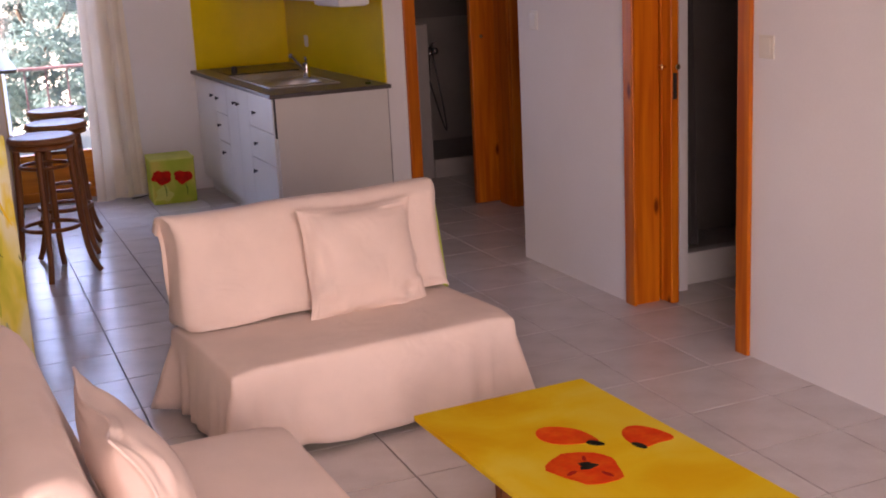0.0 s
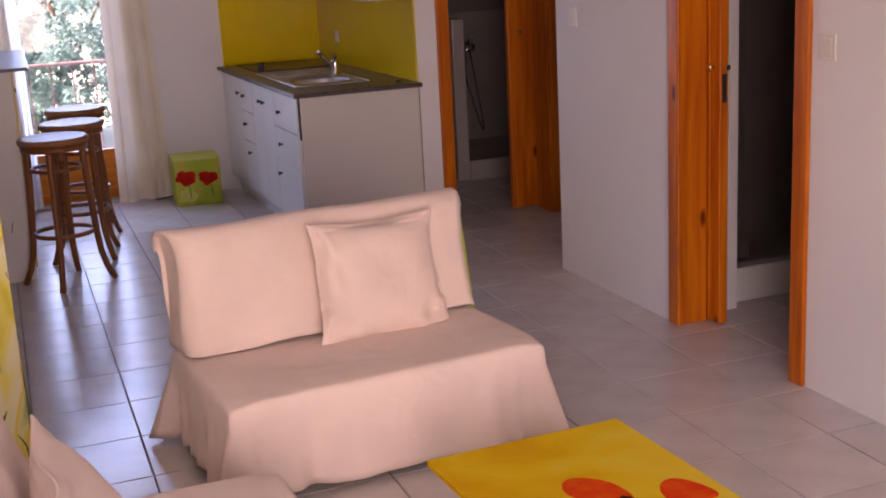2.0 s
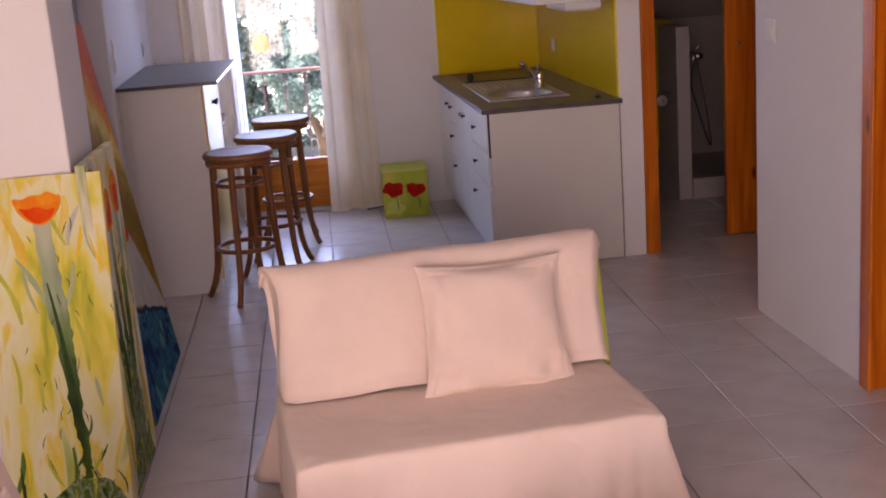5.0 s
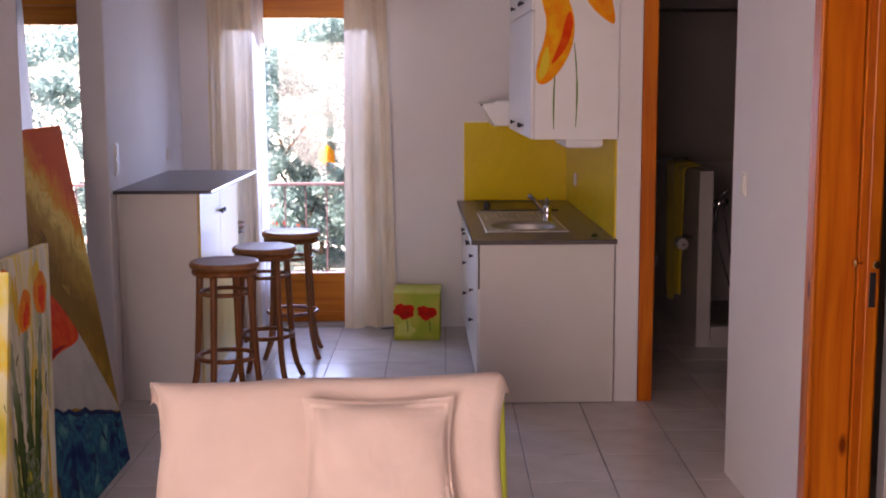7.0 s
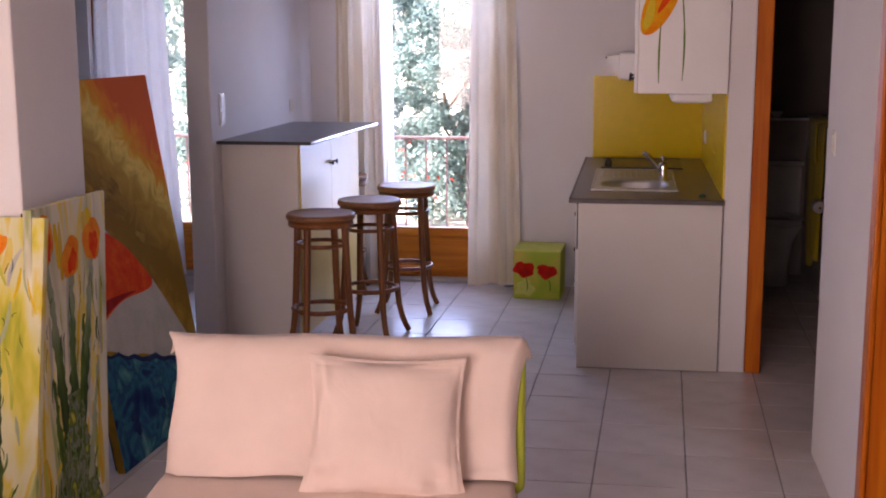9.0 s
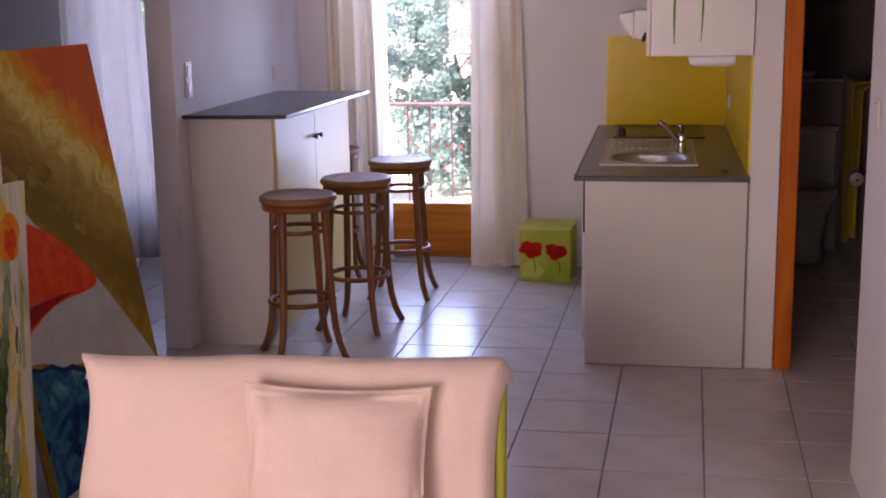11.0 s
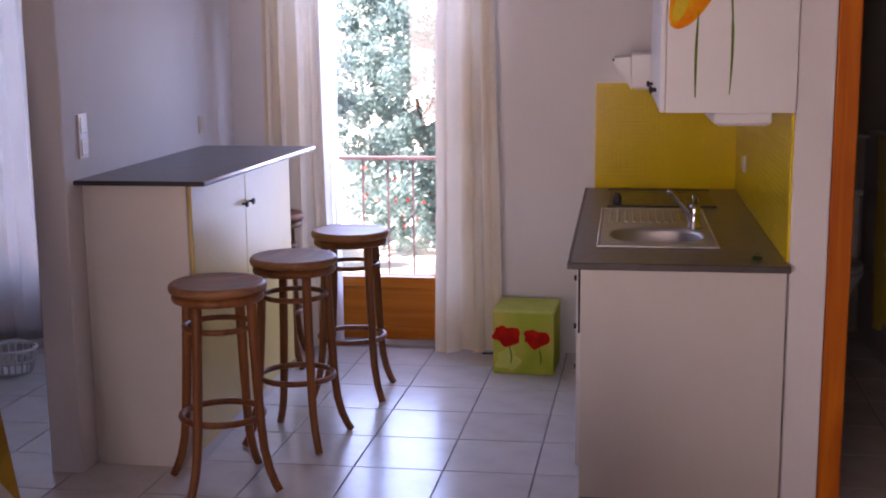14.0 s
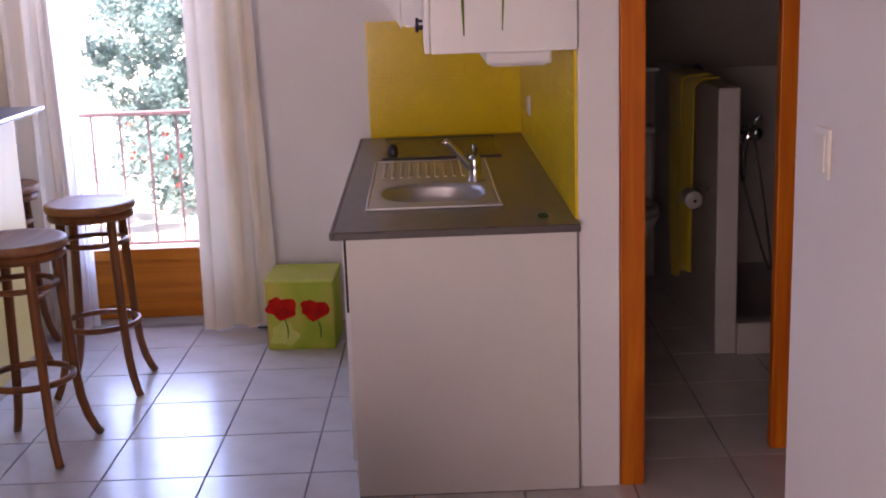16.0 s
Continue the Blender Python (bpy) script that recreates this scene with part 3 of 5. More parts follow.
# sliding door of the bathroom
door = tagged(new("door_4"), "varnished knotty pine sliding door, half open", "door", kind="structure")
part("casing", box(2.732, 2.805, 6.825, 6.845, 0, 2.10, 0.006), PINE, door)
part("casing_head", box(2.732, 3.50, 6.824, 6.845, 2.03, 2.11, 0.006), PINE_X, door)
part("casing", box(3.41, 3.48, 6.827, 6.845, 0, 2.03, 0.006), PINE, door)
part("jamb", box(2.788, 2.806, 6.846, 7.045, 0, 2.03, 0.004), PINE, door)
part("jamb", box(3.395, 3.42, 6.846, 7.02, 0, 2.03, 0.004), PINE, door)
part("jamb_head", box(2.806, 3.395, 6.848, 7.02, 2.015, 2.035, 0.003), PINE_X, door)
leaf = part("leaf", box(3.25, 3.95, 7.048, 7.088, 0.006, 2.03, 0.005), PINE, door)
part("knob", moved(knob(0.013), pose(3.31, 7.048, 1.035)), BRASS, leaf, "small brass knob")


# ---- curtains ----


def curtain(x0, x1, y, top, folds, seed, label, spread=0.0, group="balcony curtains"):
    """A gathered curtain: folds run from a header tape to a hem that rests just off the floor."""
    rng = random.Random(seed)
    phase, amp = [rng.uniform(-0.5, 0.5) for _ in range(6)], 0.025
    nx, nz = folds * 12, 26
    bm = bmesh.new()
    grid = []
    for j in range(nz + 1):
        v = j / nz
        z = top - v * (top - 0.012)
        rise = 0.035 * v ** 8
        row = []
        for i in range(nx + 1):
            u = i / nx
            w = u + 0.045 * math.sin(u * 7 + phase[0]) + 0.012 * v * math.sin(u * 17 + phase[1] + v * 2)
            a = amp * (0.55 + 0.6 * v) * (1 + 0.6 * math.sin(u * 6 + phase[2] - 1.2))
            x = x0 + (x1 - x0) * u + spread * v * (u - 0.4) + 0.012 * math.sin(w * folds * math.tau * 2 + 0.7) * v
            row.append(bm.verts.new((x, y + a * math.sin(w * folds * math.tau + phase[3] + 0.5 * v * math.sin(u * 5)) + 0.006 * math.sin(v * 11 + u * 6), z + rise * max(0.0, u - 0.35))))
        grid.append(row)
    for j in range(nz):
        for i in range(nx):
            bm.faces.new((grid[j][i], grid[j + 1][i], grid[j + 1][i + 1], grid[j][i + 1]))
    ob = tagged(link_mesh("curtain", bm, CURTAIN, smooth=True), label, "curtain", group)
    return ob


curtain(0.335, 0.605, 8.64, 2.30, 4, 1, "off-white cotton curtain drawn aside by the balcony door", 0.03)
curtain(1.19, 1.445, 8.64, 2.30, 3, 2, "off-white cotton curtain hanging to the tiles beside the balcony door", 0.09)
lined = curtain(-1.25, -0.81, 8.62, 2.30, 5, 3, "off-white cotton curtain at the bedroom door", 0.16, "bedroom curtains")
lined.data.materials[0] = SHEER
lined.modifiers.new("lining", "SOLIDIFY").thickness = 0.003
sheer = curtain(0.575, 0.675, 8.70, 2.30, 2, 7, "thin white sheer edge hanging behind the balcony curtain", 0.012)
sheer.data.materials[0] = SHEER
rod = thing("curtain_rod", pose(0.88, 8.64, 2.335), "white metal curtain rod over the balcony door", "curtain rod")
part("rod", tube([(-0.75, 0, 0), (0.85, 0, 0)], 0.010, 10), LACQUER, rod)
for sx in (-0.6, 0.7):
    part("bracket", box(sx - 0.01, sx + 0.01, 0.0, 0.10, -0.012, 0.012, 0.003), LACQUER, rod)
rod = thing("curtain_rod", pose(-0.9, 8.64, 2.335), "white metal curtain rod over the bedroom door", "curtain rod")
part("rod", tube([(-0.6, 0, 0), (0.75, 0, 0)], 0.010, 10), LACQUER, rod)
for sx in (-0.5, 0.6):
    part("bracket", box(sx - 0.01, sx + 0.01, 0.0, 0.10, -0.012, 0.012, 0.003), LACQUER, rod)


# ---- kitchen ----
def drawer_front(unit, y0, y1, z0, z1, ky, kz, name="drawer_front"):
    front = part(name, box(1.926, 1.944, y0 + 0.003, y1 - 0.003, z0 + 0.003, z1 - 0.003, 0.003), LACQUER, unit)
    part("knob", moved(knob(0.012, 0.022), pose(1.926, ky, kz, 0, 0, -90)), IRON, front, "small dark metal knob")


KIT = "kitchen base units"


def base_unit(y0, y1, top, label, fronts):
    unit = thing("base_cabinet", Matrix.Identity(4), label, "cabinet", KIT)
    part("carcass", box(1.946, 2.608, y0, y1, 0.10, top), MELAMINE, unit)
    part("plinth", box(1.985, 2.0, y0, y1, 0.0, 0.10), LACQUER, unit)
    part("side", box(1.946, 1.962, y0 + 0.001, y0 + 0.017, 0.10, 0.806), MELAMINE, unit)
    for f in fronts:
        drawer_front(unit, *f)
    return unit


base_unit(6.84, 7.36, 0.64, "white base cabinet with three drawers and dark knobs", [
    (6.84, 7.36, 0.600, 0.800, 7.21, 0.69), (6.84, 7.36, 0.415, 0.600, 7.21, 0.51), (6.84, 7.36, 0.105, 0.415, 7.27, 0.338)])
base_unit(7.36, 7.89, 0.64, "white sink base cabinet with two doors and dark knobs", [
    (7.36, 7.625, 0.105, 0.800, 7.575, 0.705, "door"), (7.625, 7.89, 0.105, 0.800, 7.66, 0.705, "door")])
base_unit(7.89, 8.20, 0.806, "white narrow base cabinet with three drawers", [
    (7.89, 8.20, 0.600, 0.800, 8.10, 0.695), (7.89, 8.20, 0.415, 0.600, 8.10, 0.52), (7.89, 8.20, 0.105, 0.415, 8.03, 0.348)])
base_unit(8.20, 8.737, 0.806, "white corner base cabinet with one door", [(8.20, 8.732, 0.105, 0.800, 8.25, 0.70, "door")])
panel = thing("end_panel", Matrix.Identity(4), "cream melamine end panel of the kitchen units", "panel")
part("board", box(1.942, 2.604, 6.815, 6.838, 0.0, 0.8085, 0.001), MELAMINE, panel)
part("edge_band", box(1.9395, 1.942, 6.8145, 6.8385, 0.0, 0.8085), LACQUER, panel)
part("sealant_joint", box(2.604, 2.610, 6.8165, 6.838, 0.0, 0.8085), GROUT, panel, "grey sealant joint")
part("floor_joint", box(1.942, 2.604, 6.8135, 6.8150, 0.0, 0.004), GROUT, panel, "grey sealant joint")
# no real part: a near-black strip paints the shade of the open gap
gap_shade = tagged(link_mesh("filler_strip", box(1.932, 1.940, 6.818, 6.839, 0.58, 0.799, 0.001), SHADOWGAP), "dark strip standing for the shade in the gap beside the top drawer", "strip")

# worktop with its cut-out for the sink bowl
wt = thing("worktop", Matrix.Identity(4), "dark grey laminate kitchen worktop with a worn edge", "worktop")
z0, z1 = 0.809, 0.829
xs, ys = (1.908, 2.005, 2.390, 2.610), (6.775, 7.140, 7.525, 8.738)
bm = bmesh.new()
grids = [[[bm.verts.new((x, y, z)) for y in ys] for x in xs] for z in (z0, z1)]
for g in grids:
    for i in range(3):
        for j in range(3):
            if (i, j) != (1, 1):
                bm.faces.new((g[i][j], g[i + 1][j], g[i + 1][j + 1], g[i][j + 1]))
rim = [(i, 0) for i in range(3)] + [(3, j) for j in range(3)] + [(3 - i, 3) for i in range(3)] + [(0, 3 - j) for j in range(3)]
for loop in (rim, [(1, 1), (2, 1), (2, 2), (1, 2)]):
    for (a, b), (c, d) in zip(loop, loop[1:] + loop[:1]):
        bm.faces.new((grids[0][a][b], grids[0][c][d], grids[1][c][d], grids[1][a][b]))
part("slab", bm, WORKTOP, wt)
part("front_edge", box(1.896, 1.908, 6.765, 8.738, z0 - 0.002, z1 + 0.0005, 0.003), WORKEDGE, wt, "dark worn edging strip")
part("end_edge", box(1.908, 2.610, 6.763, 6.775, z0 - 0.002, z1 + 0.0005, 0.003), WORKEDGE, wt, "dark worn edging strip")

# sink with oval bowl and ribbed drainer
sink = thing("sink", pose(0, 0, 0.8305), "stainless steel inset sink with oval bowl and ribbed drainer", "sink")
sx0, sx1, sy0, sy1, sm = 1.990, 2.408, 7.070, 8.000, 7.560
cx, cy, rx, ry, n = 2.200, 7.330, 0.166, 0.165, 64
bm = bmesh.new()
outer, rims = [], []
for k in range(n):
    t = k * math.tau / n
    c, s = math.cos(t), math.sin(t)
    f = min((sx1 - cx if c > 0 else cx - sx0) / max(abs(c), 1e-6), (sm - cy if s > 0 else cy - sy0) / max(abs(s), 1e-6))
    outer.append((cx + c * f, cy + s * f))
levels = [(1.06, 0.004), (1.0, 0.0015), (0.97, -0.012), (0.93, -0.07), (0.86, -0.125), (0.70, -0.148), (0.2, -0.153)]
rings = [[bm.verts.new((x, y, 0.004)) for x, y in outer]]
for f, z in levels:
    ring = []
    for k in range(n):
        t = k * math.tau / n
        c, s = math.cos(t), math.sin(t)
        e = (abs(c) ** 2.6 + abs(s) ** 2.6) ** (-1 / 2.6)
        ring.append(bm.verts.new((cx + rx * f * c * e, cy + ry * f * s * e, z)))
    rings.append(ring)
for a, b in zip(rings, rings[1:]):
    for k in range(n):
        bm.faces.new((a[k], a[(k + 1) % n], b[(k + 1) % n], b[k]))
bm.faces.new(rings[-1])
part("bowl", bm, STEEL, sink, smooth=True)
part("drainer", box(sx0, sx1, sm, sy1, -0.001, 0.004, 0.0015), STEEL, sink)
for i in range(12):
    x = 2.022 + i * 0.031
    part("drainer_rib", box(x, x + 0.014, 7.62, 7.955, 0.0035, 0.0085, 0.003), STEEL, sink)
for lim in ((sx0, sx1, sy0 - 0.004, sy0 + 0.006), (sx0, sx1, sy1 - 0.006, sy1 + 0.004), (sx0 - 0.004, sx0 + 0.006, sy0, sy1), (sx1 - 0.006, sx1 + 0.004, sy0, sy1)):
    part("rolled_edge", box(*lim, -0.001, 0.0075, 0.003), STEEL, sink)
part("drain", moved(lathe([(0.035, 0), (0.035, 0.003), (0.02, 0.004), (0.005, 0.002)], 20), pose(cx, cy, -0.1525)), CHROME, sink)
part("overflow", moved(lathe([(0.012, 0), (0.012, 0.003), (0.004, 0.004)], 14), pose(2.375, 7.515, 0.004)), CHROME, sink)

tap = thing("mixer_tap", pose(2.345, 7.500, 0.834, 0, 0, 186), "chrome single-lever mixer tap on the sink", "tap")
part("base", lathe([(0.026, 0), (0.026, 0.006), (0.022, 0.012), (0.021, 0.05), (0.023, 0.075), (0.018, 0.09), (0.006, 0.094)], 20), CHROME, tap, smooth=True)
part("spout", tube([(0.0, 0, 0.035), (0.024, 0, 0.064), (0.058, 0, 0.103), (0.080, 0, 0.131), (0.096, 0, 0.142), (0.104, 0, 0.130)], [0.013, 0.013, 0.0115, 0.011, 0.013, 0.012], 12), CHROME, tap, smooth=True)
part("lever", tube([(-0.002, 0, 0.088), (-0.004, 0.0, 0.104), (0.004, 0.0, 0.128)], [0.013, 0.010, 0.006], 10), CHROME, tap, smooth=True)
hob = thing("hob", pose(0, 0, 0.8295), "dark glass ceramic hob set in the worktop", "hob")
part("glass_plate", box(2.015, 2.470, 8.085, 8.620, 0.0, 0.006, 0.002), HOB, hob)
part("frame_strip", box(2.010, 2.475, 8.075, 8.086, 0.0, 0.009, 0.002), BLACK, hob)
part("frame_strip", box(2.010, 2.475, 8.619, 8.630, 0.0, 0.009, 0.002), BLACK, hob)
for x, y, r in ((2.15, 8.21, 0.075), (2.35, 8.23, 0.09), (2.15, 8.47, 0.09), (2.35, 8.47, 0.075)):
    part("ring_mark", hoop(r, 0.0058, 0.0010, 32, 6, cx=x, cy=y), IRON, hob)
stop = thing("timer", pose(2.052, 8.12, 0.8365), "small black egg timer on the hob", "timer")
part("body", lathe([(0.018, 0), (0.022, 0.01), (0.020, 0.035), (0.012, 0.045), (0.004, 0.046)], 18), BLACK, stop, smooth=True)
part("dial", lathe([(0.014, 0.0455), (0.014, 0.049), (0.006, 0.05)], 16), IRON, stop)
leafbit = thing("plug", pose(2.515, 6.885, 0.830), "small dark green rubber sink plug", "plug")
part("stopper", lathe([(0.015, 0), (0.018, 0.004), (0.014, 0.009), (0.004, 0.010)], 14), P_DARKGREEN, leafbit)
part("pull", moved(hoop(0.006, 0.0, 0.0016, 12, 6), pose(0, 0, 0.014, 90)), IRON, leafbit)

# wall cupboard with painted flower
cup = thing("wall_cupboard", Matrix.Identity(4), "white wall cupboard with big orange flowers painted on its end", "cupboard")
part("carcass", box(2.203, 2.610, 6.803, 8.15, 1.316, 2.40, 0.003), LACQUER, cup)
for a, b, ky in ((6.803, 7.25, 7.20), (7.25, 7.70, 7.30), (7.70, 8.15, 7.75)):
    for lo, hi, kz in ((1.318, 1.93, 1.37), (1.936, 2.398, 1.99)):
        d = part("door", box(2.185, 2.202, a + 0.002, b - 0.002, lo, hi, 0.003), LACQUER, cup)
        part("knob", moved(knob(0.013, 0.024), pose(2.185, ky, kz, 0, 0, -90)), IRON, d, "small dark metal knob")
FY = 6.8025


def petal(points, mat, layer, name="painted_petal"):
    part(name, moved(flat(points, 0.0012 + 0.0006 * layer), pose(0, FY, 0)), mat, cup)


petal([(2.205, 1.60), (2.235, 1.575), (2.285, 1.60), (2.335, 1.66), (2.378, 1.74), (2.395, 1.83), (2.388, 1.92), (2.35, 2.02), (2.28, 2.06), (2.225, 2.05), (2.235, 1.97), (2.262, 1.88), (2.245, 1.78), (2.212, 1.69)], P_AMBER, 0)
petal([(2.275, 1.665), (2.33, 1.72), (2.375, 1.80), (2.388, 1.88), (2.37, 1.94), (2.345, 1.88), (2.33, 1.80), (2.30, 1.73)], P_RED, 1)
petal([(2.215, 1.615), (2.235, 1.60), (2.265, 1.64), (2.275, 1.72), (2.262, 1.78), (2.235, 1.70)], P_YELLOW, 1)
petal([(2.43, 2.03), (2.455, 1.97), (2.505, 1.915), (2.56, 1.875), (2.585, 1.865), (2.59, 1.90), (2.575, 1.97), (2.555, 2.06), (2.49, 2.10)], P_AMBER, 0)
petal([(2.47, 2.01), (2.52, 1.94), (2.565, 1.90), (2.575, 1.93), (2.555, 2.0), (2.51, 2.06)], P_ORANGE, 1)
for pts in (bent(2.296, 1.365, 2.30, 1.64, -0.003), bent(2.402, 1.375, 2.392, 1.78, 0.010, 11)):
    part("painted_stem", moved(stroke(pts, 0.008, 5), pose(0, FY, 0)), P_STEM, cup)
lampbox = thing("under_cupboard_light", Matrix.Identity(4), "white slim light fitting under the wall cupboard", "light fitting")
part("housing", box(2.36, 2.545, 6.86, 7.30, 1.276, 1.3155, 0.008), LACQUER, lampbox)
part("diffuser", box(2.375, 2.53, 6.875, 7.285, 1.270, 1.277, 0.003), MELAMINE, lampbox)
hood = thing("cooker_hood", Matrix.Identity(4), "white slim cooker hood with a sloping visor", "cooker hood")
bm = box(2.10, 2.60, 8.16, 8.70, 1.335, 1.48, 0.006)
part("housing", bm, LACQUER, hood)
bm = bmesh.new()
vs = [bm.verts.new(c) for c in ((2.03, 8.15, 1.462), (2.03, 8.71, 1.462), (2.10, 8.15, 1.467), (2.10, 8.71, 1.467), (2.105, 8.15, 1.325), (2.105, 8.71, 1.325), (2.032, 8.15, 1.445), (2.032, 8.71, 1.445))]
for f in ((0, 1, 3, 2), (0, 6, 7, 1), (6, 4, 5, 7), (0, 2, 4, 6), (1, 7, 5, 3), (2, 3, 5, 4)):
    bm.faces.new([vs[i] for i in f])
part("visor", bm, LACQUER, hood)
part("filter", box(2.12, 2.58, 8.19, 8.63, 1.328, 1.336, 0.002), STEEL, hood)
for i in range(3):
    part("button", box(2.022, 2.031, 8.20 + i * 0.03, 8.215 + i * 0.03, 1.449, 1.459, 0.002), BLACK, hood)

# mosaic splashback: mortar bed and small glass tiles
spl = thing("splashback", Matrix.Identity(4), "glossy yellow glass mosaic splashback", "splashback")
part("mortar", box(1.942, 2.604, 8.734, 8.7415, 0.8295, 1.332), MOSAIC_GROUT, spl)
part("mortar", box(2.604, 2.6115, 6.835, 8.734, 0.8295, 1.316), MOSAIC_GROUT, spl)


def mosaic(n, m, size, place):
    bm = bmesh.new()
    rng = random.Random(7)
    g = 0.0002
    for i in range(n):
        for j in range(m):
            lift = 0.0007 + rng.uniform(0, 0.0001)
            odd = 0.00035 if rng.random() < 0.08 else 0.00005
            tip = rng.gauss(0, odd), rng.gauss(0, odd)
            skew = [tip[0] * u + tip[1] * v for u, v in ((-1, -1), (1, -1), (1, 1), (-1, 1))]
            a0, a1, b0, b1 = i * size + g, (i + 1) * size - g, j * size + g, (j + 1) * size - g
            low = [bm.verts.new(place(a, b, 0)) for a, b in ((a0, b0), (a1, b0), (a1, b1), (a0, b1))]
            top = [bm.verts.new(place(a, b, lift + s)) for (a, b), s in zip(((a0 + g, b0 + g), (a1 - g, b0 + g), (a1 - g, b1 - g), (a0 + g, b1 - g)), skew)]
            bm.faces.new(top)
            for k in range(4):
                bm.faces.new((low[k], low[(k + 1) % 4], top[(k + 1) % 4], top[k]))
    return bm


tagged(part("mosaic_tiles", mosaic(33, 25, 0.01995, lambda a, b, c: (1.944 + a, 8.734 - c, 0.830 + b * 1.0055)), MOSAIC, spl), kind="stuff")
tagged(part("mosaic_tiles", mosaic(94, 24, 0.02005, lambda a, b, c: (2.604 - c, 6.838 + a, 0.830 + b * 1.008)), MOSAIC, spl), kind="stuff")


def plate(name, m, w, h, label, category, rockers=1):
    """A wall plate facing -y with rockers side by side or one above another."""
    sw = thing(name, m, label, category)
    part("plate", box(-w / 2, w / 2, -0.006, 0, -h / 2, h / 2, 0.002), SWITCH, sw)
    for i in range(rockers):
        z = (i - (rockers - 1) / 2) * (h / rockers)
        part("rocker", box(-w * 0.32, w * 0.32, -0.010, -0.006, z - h / rockers * 0.36, z + h / rockers * 0.36, 0.002), SWITCH, sw)
    return sw


plate("light_switch", pose(2.889, 5.545, 1.205, 0, 0, -90), 0.078, 0.09, "cream plastic light switch on the white wall", "switch")
plate("light_switch", pose(2.889, 3.805, 1.17, 0, 0, -90), 0.082, 0.082, "cream plastic light switch beside the shower room door", "switch")
plate("light_switch", pose(0.141, 6.985, 1.22, 0, 0, 90), 0.075, 0.16, "cream plastic double light switch above the bar", "switch", 2)
plate("wall_socket", pose(2.6035, 8.28, 1.0, 0, 0, -90), 0.07, 0.075, "white plastic socket on the yellow splashback", "socket")
plate("wall_socket", pose(0.1405, 8.25, 1.17, 0, 0, 90), 0.075, 0.08, "white plastic socket above the bar", "socket")

# ---- bar ----
bar = thing("bar_cabinet", Matrix.Identity(4), "cream bar cabinet with two doors against the partition", "cabinet")
part("carcass", box(0.142, 0.532, 6.955, 8.26, 0.0, 1.051, 0.002), MELAMINE, bar)
part("end_panel", box(0.180, 0.540, 6.937, 6.954, 0.0, 1.051, 0.002), MELAMINE, bar)
for a, b, ky in ((6.956, 7.585, 7.545), (7.589, 8.26, 7.63)):
    d = part("door", box(0.533, 0.551, a, b, 0.06, 1.046, 0.003), BARDOOR, bar)
    part("knob", moved(knob(0.014, 0.026), pose(0.551, ky, 0.90, 0, 0, 90)), IRON, d, "small dark metal knob")
bm = bmesh.new()
o = [(0.128, 6.896), (0.622, 6.896), (0.668, 8.272), (0.142, 8.272)]
lo, hi = [bm.verts.new((x, y, 1.053)) for x, y in o], [bm.verts.new((x, y, 1.069)) for x, y in o]
bm.faces.new(lo), bm.faces.new(hi)
for k in range(4):
    bm.faces.new((lo[k], lo[(k + 1) % 4], hi[(k + 1) % 4], hi[k]))
slab = part("bar_top", bm, BARTOP, bar, "grey laminate top")
part("edge_strip", moved(box(0, 0.494, -0.004, 0, 1.0525, 1.0695, 0.001), pose(0.128, 6.896, 0)), BLACK, slab, "black edging strip")
# chrome strip added as the bright highlight line on the dark edge
part("edge_strip", moved(box(0, 0.003, 0, 1.377, 1.060, 1.0695, 0.001), pose(0.6225, 6.896, 0, 0, 0, -1.97)), CHROME, slab, "bright strip standing for the highlight along the dark edge")
part("edge_strip", moved(box(0, 0.0026, 0, 1.377, 1.0525, 1.060), pose(0.6225, 6.896, 0, 0, 0, -1.97)), BLACK, slab, "black edging strip")


# ---- bar stools ----
def bar_stool():
    st = thing("bar_stool", Matrix.Identity(4), "dark bentwood bar stool with a round wooden seat", "stool", "stools at the bar")
    part("seat", lathe([(0.02, 0.700), (0.150, 0.700), (0.166, 0.706), (0.170, 0.716), (0.168, 0.728), (0.160, 0.735), (0.145, 0.732), (0.09, 0.728), (0.01, 0.727)], 40), SEATWOOD, st, "worn brown wooden seat", True)
    part("seat_ring", lathe([(0.135, 0.672), (0.156, 0.672), (0.160, 0.680), (0.158, 0.700), (0.135, 0.700)], 36), BENTWOOD, st, smooth=True)
    for k in range(4):
        a = math.radians(45 + 90 * k)
        prof = [(0.132, 0.698), (0.134, 0.62), (0.140, 0.50), (0.148, 0.36), (0.156, 0.24), (0.166, 0.15), (0.184, 0.08), (0.206, 0.03), (0.222, 0.004)]
        part("leg", tube([(r * math.cos(a), r * math.sin(a), z) for r, z in prof], [0.018, 0.018, 0.0175, 0.017, 0.0165, 0.016, 0.0155, 0.015, 0.015], 10), BENTWOOD, st, smooth=True)
    part("foot_ring", hoop(0.143, 0.260, 0.0115, 40, 10), BENTWOOD, st, smooth=True)
    part("brace_ring", hoop(0.120, 0.580, 0.0100, 36, 10), BENTWOOD, st, smooth=True)
    return st


first = bar_stool()
first.matrix_world = pose(0.690, 6.80, 0, 0, 0, 30)
for x, y, a in ((0.822, 7.315, 80), (0.900, 7.96, 2)):
    copy_thing(first, pose(x, y, 0, 0, 0, a))
far = copy_thing(first, pose(0.40, 8.41, 0, 0, 0, 10))
far["label"] = "bentwood bar stool tucked beyond the bar by the curtain"

